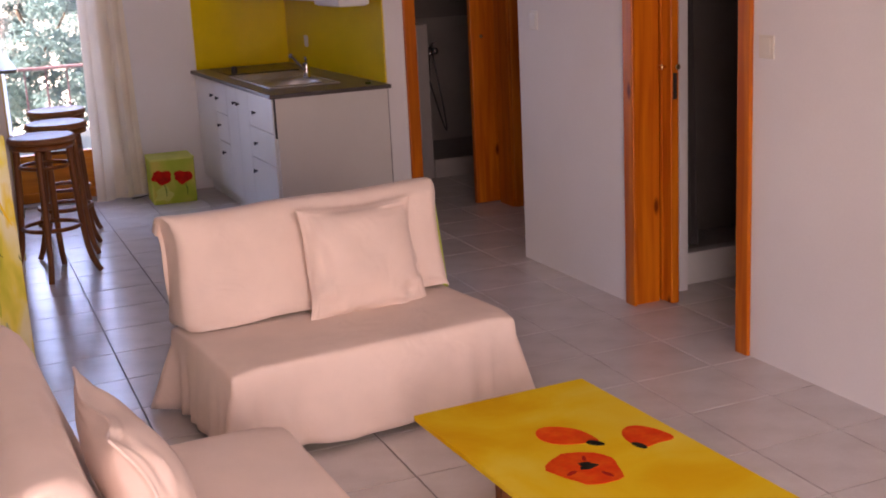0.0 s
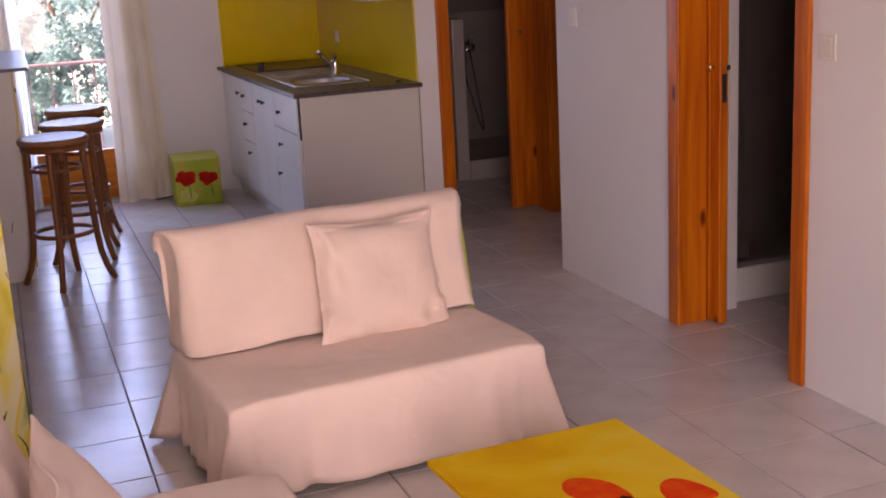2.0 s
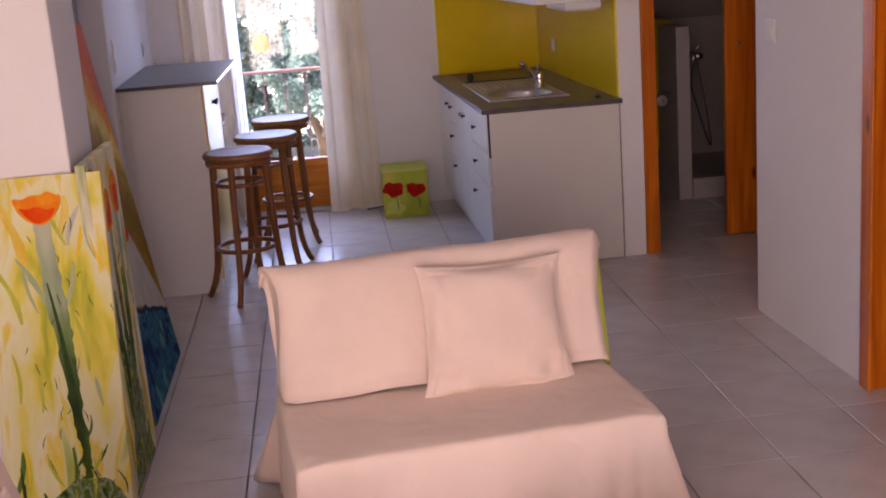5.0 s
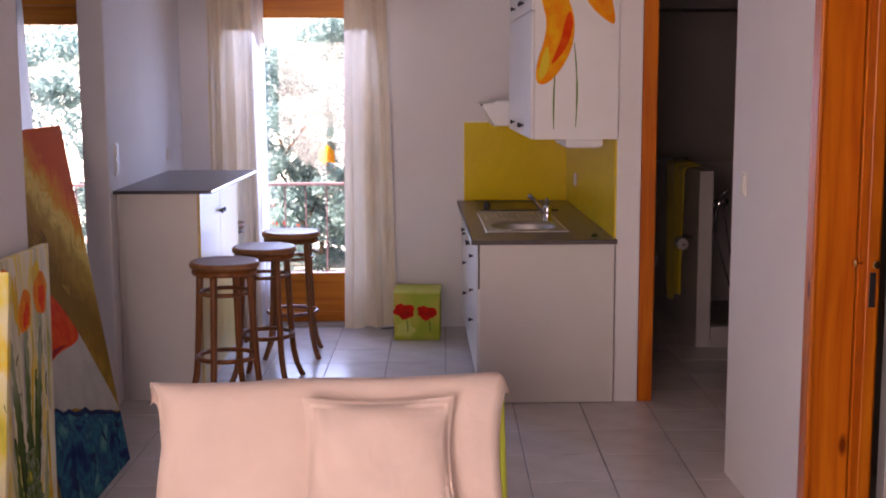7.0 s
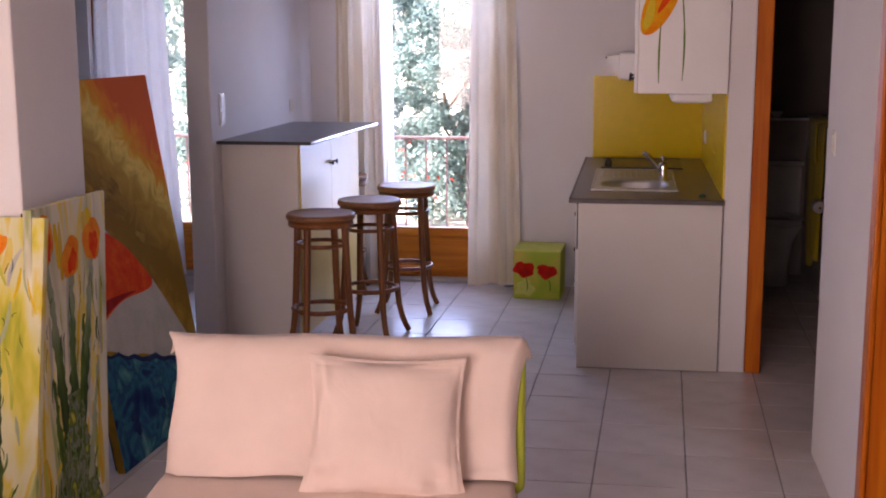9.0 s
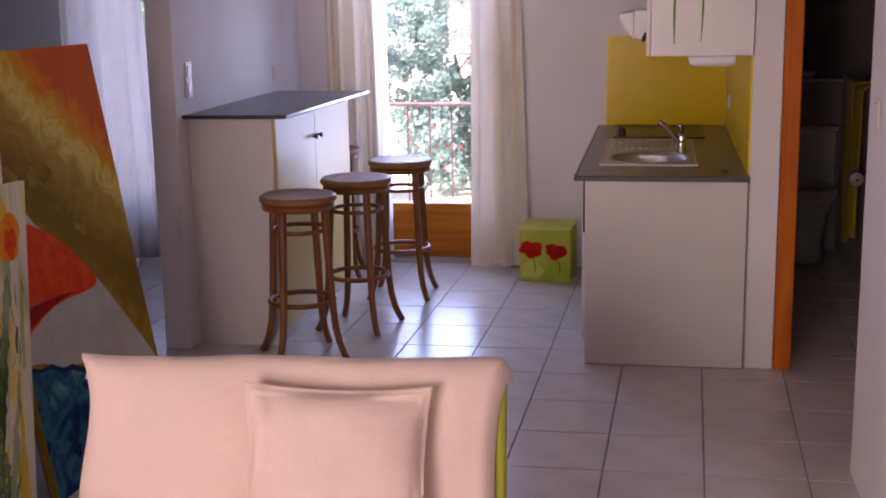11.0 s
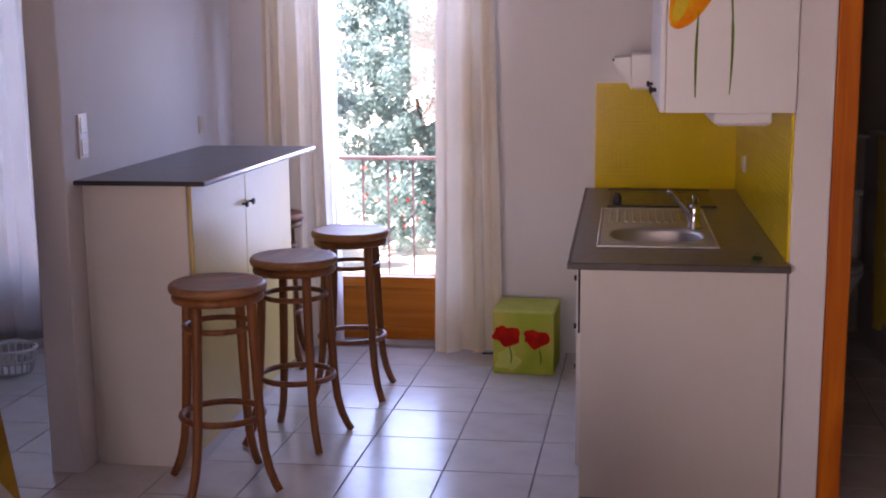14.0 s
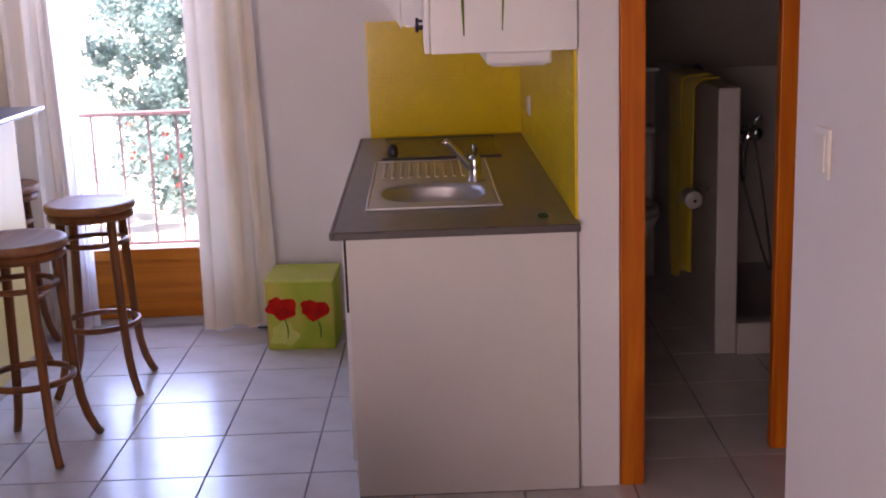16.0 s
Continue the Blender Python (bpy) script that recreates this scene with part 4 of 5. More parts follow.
# ---- flower-painted carton by the wall ----
carton = thing("storage_cube", pose(1.488, 8.330, 0, 0, 0, -3), "lime green storage cube painted with two red poppies", "storage box")
part("body", box(0, 0.285, 0, 0.28, 0.0, 0.300, 0.006), LIME_GROUND, carton)
part("lid", box(-0.003, 0.288, -0.003, 0.283, 0.292, 0.305, 0.003), P_LIMELID, carton, "paler lime lid")
for i, (px, pz, r) in enumerate(((0.066, 0.180, 0.064), (0.205, 0.172, 0.060))):
    part("painted_poppy", flat(blob(px, pz, r, r * 0.70, 20 + i, 0.18), 0.0012, at=-0.0005), P_POPPY, carton)
    part("painted_poppy", flat(blob(px - 0.026, pz + 0.016, r * 0.55, r * 0.5, 30 + i, 0.16), 0.0018, at=-0.0005), P_POPPY, carton)
    part("painted_poppy_heart", flat(blob(px + 0.008, pz - 0.012, r * 0.35, r * 0.26, 40 + i, 0.3), 0.0024, at=-0.0005), P_DARKRED, carton)
    part("painted_stem", stroke(bent(px + 0.01, pz - 0.045, px + 0.018, 0.05, 0.006), 0.008, i, at=-0.0005), P_STEM, carton)
part("painted_patch", flat(blob(0.07, 0.07, 0.055, 0.05, 50, 0.25), 0.0008, at=-0.0002), P_LIMELID, carton)

cord = thing("cable", pose(0, 0, 0), "short black cable on the tiles behind the curtain hem", "cable")
part("lead", tube([(1.40, 8.66, 0.005), (1.44, 8.665, 0.005), (1.48, 8.69, 0.006), (1.52, 8.715, 0.006), (1.54, 8.735, 0.03)], 0.0045, 8), BLACK, cord, smooth=True)

# ---- bedroom ----
basket = thing("basket", pose(-0.79, 8.09, 0), "small white plastic basket on the bedroom tiles", "basket")
part("base", lathe([(0.01, 0.0), (0.085, 0.0), (0.095, 0.012), (0.01, 0.012)], 24), LACQUER, basket)
for k in range(20):
    a = k * math.tau / 20
    part("slat", tube([(0.090 * math.cos(a), 0.090 * math.sin(a), 0.008), (0.112 * math.cos(a), 0.112 * math.sin(a), 0.115)], 0.0055, 6), LACQUER, basket)
part("rim", hoop(0.114, 0.118, 0.008, 28, 8), LACQUER, basket, smooth=True)
part("band", hoop(0.101, 0.06, 0.006, 28, 8), LACQUER, basket, smooth=True)

# ---- paintings ----


def canvas(m, w, h, label, ground, deep=0.03):
    pic = thing("painting", m, label, "painting", "canvases leaning at the pillar")
    part("canvas", box(0, w, 0, deep, 0, h, 0.003), ground, pic, "stretched canvas")
    part("stretcher", box(0.012, w - 0.012, deep, deep + 0.012, 0.012, h - 0.012), BARK, pic, "dark stretcher back")
    return pic


def strokes(pic, name, mat, specs, depth):
    for i, (pts, w) in enumerate(specs):
        part(name, stroke(pts, w, i * 3 + len(specs), depth=depth + 0.00004 * i), mat, pic)


def leaning(ax, ay, bx, by, top_x, top_y, height):
    """The pose of a board whose lower edge runs from a to b on the floor and whose top stands off by (top_x, top_y)."""
    u = Vector((bx - ax, by - ay, 0)).normalized()
    v = Vector((top_x, top_y, math.sqrt(max(height ** 2 - top_x ** 2 - top_y ** 2, 0.01)))).normalized()
    n = u.cross(v).normalized()
    v = n.cross(u) * -1 if n.cross(u).z < 0 else n.cross(u)
    y = v.cross(u)
    return Matrix(((u.x, y.x, v.x, ax), (u.y, y.y, v.y, ay), (u.z, y.z, v.z, 0), (0, 0, 0, 1)))


rng = random.Random(11)
tulip = canvas(leaning(-0.005, 4.430, 0.373, 4.420, 0.0, 0.19, 1.06), 0.376, 1.045, "tall pale yellow canvas of one orange tulip", TULIP_GROUND)


def brushed(pic, name, mat, left, right, rough, seed, depth):
    """A ragged upright patch between two edges given from the top down as (x, z)."""
    r = random.Random(seed)

    def ragged(line):
        out = []
        for (x0, z0), (x1, z1) in zip(line, line[1:]):
            n = max(2, int(abs(z1 - z0) / 0.02))
            out += [(x0 + (x1 - x0) * i / n + r.uniform(-rough, rough), z0 + (z1 - z0) * i / n) for i in range(n)]
        return out + [line[-1]]

    part(name, flat(ragged(left) + ragged(right)[::-1], depth), mat, pic)


strokes(tulip, "painted_wash", P_AMBERWASH, [(bent(0.045, 0.99, 0.125, 0.76, 0.02), 0.032), (bent(0.262, 0.98, 0.235, 0.86, 0.01), 0.024)], 0.0010)
strokes(tulip, "painted_wash", P_LIME, [(bent(0.03, 0.78, 0.10, 0.60, 0.015), 0.018), (bent(0.255, 0.62, 0.285, 0.44, 0.01), 0.014)], 0.0012)
strokes(tulip, "painted_leaf", P_SAGE, [(bent(0.10, 0.80, 0.175, 0.66, 0.01), 0.016), (bent(0.13, 0.74, 0.19, 0.62, 0.01), 0.014), (bent(0.27, 0.78, 0.225, 0.62, 0.01), 0.014), (bent(0.30, 0.42, 0.315, 0.33), 0.012)], 0.0014)
brushed(tulip, "painted_stem", STEM_PAINT, [(0.166, 0.905), (0.170, 0.76), (0.178, 0.66), (0.200, 0.50), (0.216, 0.34), (0.236, 0.20), (0.240, 0.10)], [(0.210, 0.905), (0.226, 0.76), (0.240, 0.66), (0.248, 0.50), (0.252, 0.34), (0.266, 0.20), (0.262, 0.10)], 0.005, 4, 0.0017)
strokes(tulip, "painted_line", P_DARKGREEN, [(bent(0.186 + 0.008 * k, 0.72 - 0.05 * k, 0.226 + 0.004 * k, 0.30 - 0.03 * k, 0.010, 9), 0.011 - 0.001 * k) for k in range(5)], 0.0019)
brushed(tulip, "painted_undergrowth", UNDERGROWTH, [(0.20, 0.11), (0.17, 0.08), (0.14, 0.05), (0.10, 0.003)], [(0.30, 0.11), (0.33, 0.08), (0.35, 0.05), (0.372, 0.003)], 0.010, 6, 0.0019)
strokes(tulip, "painted_line", P_DARKGREEN, [(bent(x, z, x + rng.uniform(-0.015, 0.015), z - rng.uniform(0.015, 0.05), rng.uniform(-0.006, 0.006)), 0.003) for x, z in [(0.215 + rng.gauss(0, 0.06), rng.uniform(0.10, 0.93)) for _ in range(34)]], 0.0021)


def foliage(pic, w, seed, n, lowest, highest):
    """Loose upright brush marks in greens and yellows."""
    r = random.Random(seed)
    for i in range(n):
        x, z = r.uniform(0.03, w - 0.03), r.uniform(lowest, highest)
        length = r.uniform(0.05, 0.16)
        mat = (P_LIME, P_YELLOW, P_SAGE, P_GREEN, P_LIME, P_GREY)[i % 6] if z > 0.28 else (P_GREEN, P_LIME, P_DARKGREEN, P_GREEN, P_YELLOW, P_SAGE)[i % 6]
        x1 = min(max(x + r.uniform(-0.05, 0.05), 0.015), w - 0.015)
        z1 = max(z - length, 0.012)
        part("painted_stroke", stroke(bent(x, z, x1, z1, r.uniform(-0.012, 0.012)), r.uniform(0.005, 0.016), seed + i, depth=0.0012 + 0.00002 * i), mat, pic)


foliage(tulip, 0.376, 400, 9, 0.30, 0.95)
foliage(tulip, 0.376, 450, 22, 0.06, 0.22)
part("painted_petal", flat([(0.105, 0.985), (0.135, 0.975), (0.165, 0.99), (0.19, 0.985), (0.215, 1.0), (0.235, 0.985), (0.255, 0.985), (0.25, 0.95), (0.225, 0.915), (0.195, 0.895), (0.165, 0.90), (0.135, 0.92), (0.115, 0.95)], 0.0022), P_ORANGE, tulip)
part("painted_petal", flat([(0.12, 0.955), (0.15, 0.945), (0.18, 0.955), (0.21, 0.94), (0.235, 0.95), (0.22, 0.915), (0.19, 0.90), (0.16, 0.905)], 0.0028), P_RED, tulip)

trio = canvas(leaning(0.371, 4.437, 0.390, 4.935, -0.045, 0.0, 1.05) , 0.50, 1.052, "tall pale canvas of three orange tulips on thin stems", TRIO_GROUND)
strokes(trio, "painted_wash", P_YELLOW, [(bent(0.14, 0.99, 0.17, 0.84), 0.03), (bent(0.36, 1.01, 0.38, 0.94), 0.05), (bent(0.05, 0.5, 0.06, 0.24), 0.02), (bent(0.42, 0.5, 0.44, 0.24), 0.02), (bent(0.2, 0.4, 0.17, 0.14), 0.02), (bent(0.30, 0.7, 0.28, 0.5), 0.018)], 0.0010)
strokes(trio, "painted_wash", P_AMBERWASH, [(bent(0.17, 0.99, 0.19, 0.80), 0.03), (bent(0.33, 1.0, 0.35, 0.93), 0.05), (bent(0.43, 0.30, 0.45, 0.05), 0.04), (bent(0.06, 0.26, 0.10, 0.04), 0.05)], 0.0011)
strokes(trio, "painted_wash", P_GREY, [(bent(0.22, 0.8, 0.24, 0.4), 0.03), (bent(0.10, 0.7, 0.12, 0.4), 0.02), (bent(0.38, 0.72, 0.36, 0.4), 0.024)], 0.0012)
strokes(trio, "painted_wash", P_LIME, [(bent(0.06, 0.25, 0.08, 0.08), 0.024), (bent(0.40, 0.30, 0.42, 0.08), 0.024), (bent(0.45, 0.8, 0.46, 0.5), 0.014)], 0.0013)
for k, (xa, za, xb, zb) in enumerate(((0.085, 0.90, 0.225, 0.22), (0.245, 0.82, 0.265, 0.18), (0.392, 0.86, 0.300, 0.20))):
    brushed(trio, "painted_stem", STEM_PAINT, [(xa - 0.013, za), ((xa + xb) / 2 - 0.024, (za + zb) / 2), (xb - 0.030, zb)], [(xa + 0.013, za), ((xa + xb) / 2 + 0.022, (za + zb) / 2), (xb + 0.028, zb)], 0.008, 30 + k, 0.0016 + 0.0001 * k)
brushed(trio, "painted_undergrowth", UNDERGROWTH, [(0.21, 0.42), (0.20, 0.28), (0.14, 0.14), (0.06, 0.003)], [(0.30, 0.42), (0.34, 0.28), (0.39, 0.14), (0.45, 0.003)], 0.014, 36, 0.0022)
strokes(trio, "painted_line", P_DARKGREEN, [(bent(x, z, x + rng.uniform(-0.015, 0.015), z - rng.uniform(0.03, 0.12), rng.uniform(-0.006, 0.006)), 0.004) for x, z in [(rng.uniform(0.05, 0.46), rng.uniform(0.16, 0.85)) for _ in range(30)]], 0.0024)
for k, (xa, za, xb, zb) in enumerate(((0.165, 0.62, 0.235, 0.14), (0.33, 0.66, 0.285, 0.16), (0.12, 0.50, 0.20, 0.10), (0.43, 0.50, 0.36, 0.10))):
    brushed(trio, "painted_leaf", (STEM_PAINT, P_GREEN, P_GREEN, P_SAGE)[k], [(xa - 0.004, za), ((xa + xb) / 2 - 0.014, (za + zb) / 2), (xb - 0.018, zb)], [(xa + 0.004, za), ((xa + xb) / 2 + 0.014, (za + zb) / 2), (xb + 0.018, zb)], 0.007, 40 + k, 0.0020 + 0.0001 * k)
foliage(trio, 0.50, 500, 12, 0.10, 0.85)
foliage(trio, 0.50, 550, 16, 0.04, 0.20)
for i, (px, pz, rx, rz, t) in enumerate(((0.085, 0.945, 0.042, 0.082, 0.1), (0.245, 0.865, 0.054, 0.070, -0.4), (0.395, 0.90, 0.062, 0.072, 0.2))):
    part("painted_petal", flat(blob(px, pz, rx, rz, 60 + i, 0.12, tilt=t), 0.0022), P_ORANGE, trio)
    part("painted_petal", flat(blob(px + 0.01, pz - 0.015, rx * 0.5, rz * 0.6, 70 + i, 0.2, tilt=t), 0.0028), P_RED, trio)

for piece in trio.children:
    for v in piece.data.vertices:
        v.co.x += 0.16 * v.co.z
wide = canvas(leaning(0.372, 5.115, 0.395, 6.03, -0.235, -0.05, 1.455), 0.86, 1.445, "large canvas of a poppy over blue under a golden sky", SUNSET)
W = 0.86


def area(points, mat, layer, name="painted_area"):
    """A painted patch; corners on the rim stay sharp."""
    keep = []
    for x, z in points:
        keep += [(x, z)] * (4 if x in (0.001, W - 0.001) or z in (0.001, 1.452) else 1)
    pts = []
    for p in rounded(keep, 2):
        if not pts or math.hypot(p[0] - pts[-1][0], p[1] - pts[-1][1]) > 1e-5:
            pts.append(p)
    if math.hypot(pts[0][0] - pts[-1][0], pts[0][1] - pts[-1][1]) < 1e-5:
        pts.pop()
    part(name, flat(pts, 0.0008 + 0.0006 * layer), mat, wide)


def jag(x0, z0, x1, z1, n, amp, seed):
    r = random.Random(seed)
    return [(x0 + (x1 - x0) * i / n, z0 + (z1 - z0) * i / n + (r.uniform(-amp, amp) if 0 < i < n else 0)) for i in range(n + 1)]


area([(0.001, 0.001), (W - 0.001, 0.001)] + jag(W - 0.001, 0.215, 0.001, 0.455, 16, 0.012, 1), SEA, 0)
area([(0.001, 0.46)] + jag(0.001, 0.46, W - 0.001, 0.22, 14, 0.01, 2)[1:] + [(0.80, 0.305), (0.672, 0.468)] + jag(0.547, 0.625, 0.001, 1.08, 12, 0.012, 3), P_GREY, 0)
area([(0.002, 0.97), (0.10, 0.925), (0.22, 0.875), (0.36, 0.80), (0.46, 0.71), (0.54, 0.635), (0.525, 0.602), (0.42, 0.598), (0.30, 0.606), (0.20, 0.595), (0.10, 0.565), (0.002, 0.53)], P_RED, 2, "painted_poppy")
area([(0.002, 0.62), (0.08, 0.63), (0.18, 0.63), (0.30, 0.625), (0.40, 0.612), (0.30, 0.612), (0.20, 0.60), (0.10, 0.575), (0.002, 0.55)], P_DARKRED, 3, "painted_shade")
for k in range(8):
    r = random.Random(310 + k)
    u0 = r.uniform(0.05, 0.62)
    v0 = (1.02 - 0.6 * u0) / 0.8 + r.uniform(-0.12, 0.04)
    area(blob(u0, v0, r.uniform(0.04, 0.09), r.uniform(0.010, 0.024), 330 + k, 0.35, 16, -0.64 + r.uniform(-0.15, 0.15)), P_GOLD, 0.2 + 0.1 * k, "painted_dab")
for i in range(14):
    r = random.Random(100 + i)
    area(blob(r.uniform(0.06, W - 0.06), r.uniform(0.05, 0.20), r.uniform(0.010, 0.03), r.uniform(0.010, 0.035), 200 + i, 0.4, 12, r.uniform(-1, 1)), (P_NAVY, P_BLUE, P_NAVY, P_BLUE)[i % 4], 1 + i % 3, "painted_dab")
strokes(wide, "painted_line", P_NAVY, [(jag(0.01, 0.447, W - 0.01, 0.213, 14, 0.01, 8), 0.022)], 0.003)

# ---- sofas under cream throws ----


def drape(w, d, zt, seed, hem=0.02, corner=0.05):
    """A throw over a seat: flat top with soft edges, hanging skirt with folds that flare at the corners."""
    n, bm = 240, bmesh.new()
    rg = random.Random(seed)
    ph = [rg.uniform(0, 6) for _ in range(8)]
    base = []
    loop = 2 * (w + d)
    for k in range(n):
        s = k / n * loop
        if s < w:
            p, nrm = (s, 0.0), (0, -1)
        elif s < w + d:
            p, nrm = (w, s - w), (1, 0)
        elif s < 2 * w + d:
            p, nrm = (w - (s - w - d), d), (0, 1)
        else:
            p, nrm = (0.0, d - (s - 2 * w - d)), (-1, 0)
        near = min(math.hypot(p[0] - a, p[1] - b) for a in (0, w) for b in (0, d))
        out = Vector((p[0] - w / 2, p[1] - d / 2)).normalized()
        base.append((p, nrm, near, out, s))
    rows = [(-0.22, zt + 0.004), (-0.09, zt + 0.005), (-0.03, zt + 0.004), (-0.012, zt + 0.003), (-0.004, zt + 0.001), (0.001, zt - 0.004), (0.004, zt - 0.011), (0.006, zt - 0.025), (0.008, zt - 0.06)]
    hang = 9
    rows += [(None, (zt - 0.06) * (1 - j / hang)) for j in range(1, hang + 1)]
    grid = []
    for ri, (off, z) in enumerate(rows):
        ring = []
        for p, nrm, near, out, s in base:
            if off is not None:
                x = w / 2 + (p[0] - w / 2) * (1 + 2 * off / w)
                y = d / 2 + (p[1] - d / 2) * (1 + 2 * off / d)
                zz = z + 0.003 * math.sin(x * 9 + ph[0]) * math.sin(y * 11 + ph[1]) - (0.010 * math.exp(-(near / 0.04) ** 2) if ri > 2 else 0)
            else:
                v = 1 - z / (zt - 0.06)
                fold = 0.011 * math.sin(s * 23 + ph[2]) * math.sin(s * 6 + ph[3]) + 0.020 * math.sin(s * 58 + ph[4]) * math.exp(-(near / 0.22) ** 2)
                flare = corner * math.exp(-(near / 0.038) ** 2)
                valley = -0.052 * math.exp(-((near - 0.075) / 0.022) ** 2)
                o = 0.008 + v * (0.012 + fold * 1.3 + valley)
                x = p[0] + nrm[0] * o + out.x * flare * v * 1.25
                y = p[1] + nrm[1] * o + out.y * flare * v * 1.25
                lift = hem + 0.014 * math.sin(s * 5 + ph[5]) + 0.008 * math.sin(s * 13 + ph[6]) - 0.012 * math.exp(-(near / 0.10) ** 2)
                zz = max(0.004, z + max(lift, 0.004) * v)
            ring.append(bm.verts.new((x, y, zz)))
        grid.append(ring)
    mid = bm.verts.new((w / 2, d / 2, zt + 0.002))
    for k in range(n):
        bm.faces.new((mid, grid[0][k], grid[0][(k + 1) % n]))
    for a, b in zip(grid, grid[1:]):
        for k in range(n):
            bm.faces.new((a[k], a[(k + 1) % n], b[(k + 1) % n], b[k]))
    return bm


def back_throw(w, profile, seed, left=-0.016, right=0.018, both=False):
    """A cloth laid over the backrest along a (y, z) profile, its ends hanging unevenly past the sides."""
    rg = random.Random(seed)
    ph = [rg.uniform(0, 6) for _ in range(6)]
    pts = []
    for (y0, z0), (y1, z1) in zip(profile, profile[1:]):
        m = max(1, round(math.hypot(y1 - y0, z1 - z0) / 0.02))
        pts += [(y0 + (y1 - y0) * i / m, z0 + (z1 - z0) * i / m) for i in range(m)]
    pts.append(profile[-1])
    bm, grid, nx = bmesh.new(), [], 70
    tot = len(pts) - 1
    top = max(range(len(pts)), key=lambda i: pts[i][1])
    for j, (y, z) in enumerate(pts):
        v = j / tot
        peak = math.exp(-((j - top) / 4.0) ** 2)
        row = []
        for i in range(nx + 1):
            u = 0.5 - 0.5 * math.cos(math.pi * i / nx) if 0 < i < nx else i / nx
            wave = 0.010 * math.sin(v * 9 + ph[0] + (2 if u > 0.5 else 0)) + (0.036 if u < 0.5 else 0.028) * peak
            x = -(left + wave) + (w + left + right + 2 * wave) * u
            edge = max(0.0, abs(u - 0.5) * 2 - 0.93) / 0.07
            out = 0.006 * math.sin(x * 10 + ph[1] + v * 4) * math.sin(v * 7 + ph[2]) + 0.003 * math.sin(x * 31 + v * 9 + ph[3])
            if j == 0:
                out += 0.010 + 0.004 * math.sin(x * 14 + ph[4])
            if j <= top and edge and (u < 0.5 or both):
                rim_u = 0.0 if u < 0.5 else 1.0
                x = -(left + wave) + (w + left + right + 2 * wave) * rim_u + (0.006 if u < 0.5 else -0.006) * (1 - edge) - 0.008 * math.sin(v * 14 + 3 * edge) * edge
                y_in = y + (profile[-1][0] + 0.004 - y) * edge
            else:
                y_in = y + (0.03 * edge * edge if j < top else 0.0)
            row.append(bm.verts.new((x, y_in - out, z - (0.018 + 0.05 * peak) * edge * edge + 0.003 * math.sin(x * 12 + ph[5]))))
        grid.append(row)
    for a, b in zip(grid, grid[1:]):
        for i in range(nx):
            bm.faces.new((a[i], a[i + 1], b[i + 1], b[i]))
    return bm


def sofa(m, w, d, label, seed, both=False):
    so = thing("sofa", m, label, "sofa", "loveseats in cream throws")
    zt = 0.320
    part("base", box(0.02, w - 0.02, 0.02, d + 0.14, 0.06, zt - 0.012, 0.02), LIME, so, "lime green seat base")
    for lx in (0.06, w - 0.06):
        for ly in (0.06, d + 0.06):
            part("leg", moved(lathe([(0.018, 0.0), (0.024, 0.06)], 14), pose(lx, ly, 0)), BENTWOOD, so)
    # backrest: a leaning upholstered slab
    bm = box(0.03, w + 0.035, 0.0, 0.09, 0.0, 0.418, 0.03, segs=4)
    part("backrest", moved(bm, pose(0, d + 0.005, 0.275, -13)), LIME, so, "lime green padded backrest", True)
    cloth = part("seat_throw", drape(w, d + 0.15, zt, seed), CREAM, so, "cream cotton throw hanging to the floor", True)
    cloth.modifiers.new("cloth", "SOLIDIFY").thickness = 0.003
    prof = [(d - 0.03, 0.335), (d - 0.012, 0.42), (d + 0.03, 0.55), (d + 0.062, 0.665), (d + 0.075, 0.69), (d + 0.10, 0.710), (d + 0.14, 0.712), (d + 0.185, 0.698), (d + 0.205, 0.665), (d + 0.205, 0.56), (d + 0.205, 0.42), (d + 0.20, 0.31)]
    cloth = part("back_throw", back_throw(w, prof, seed + 1, both=both), CREAM, so, "cream cotton throw over the back", True)
    cloth.modifiers.new("cloth", "SOLIDIFY").thickness = 0.004
    return so


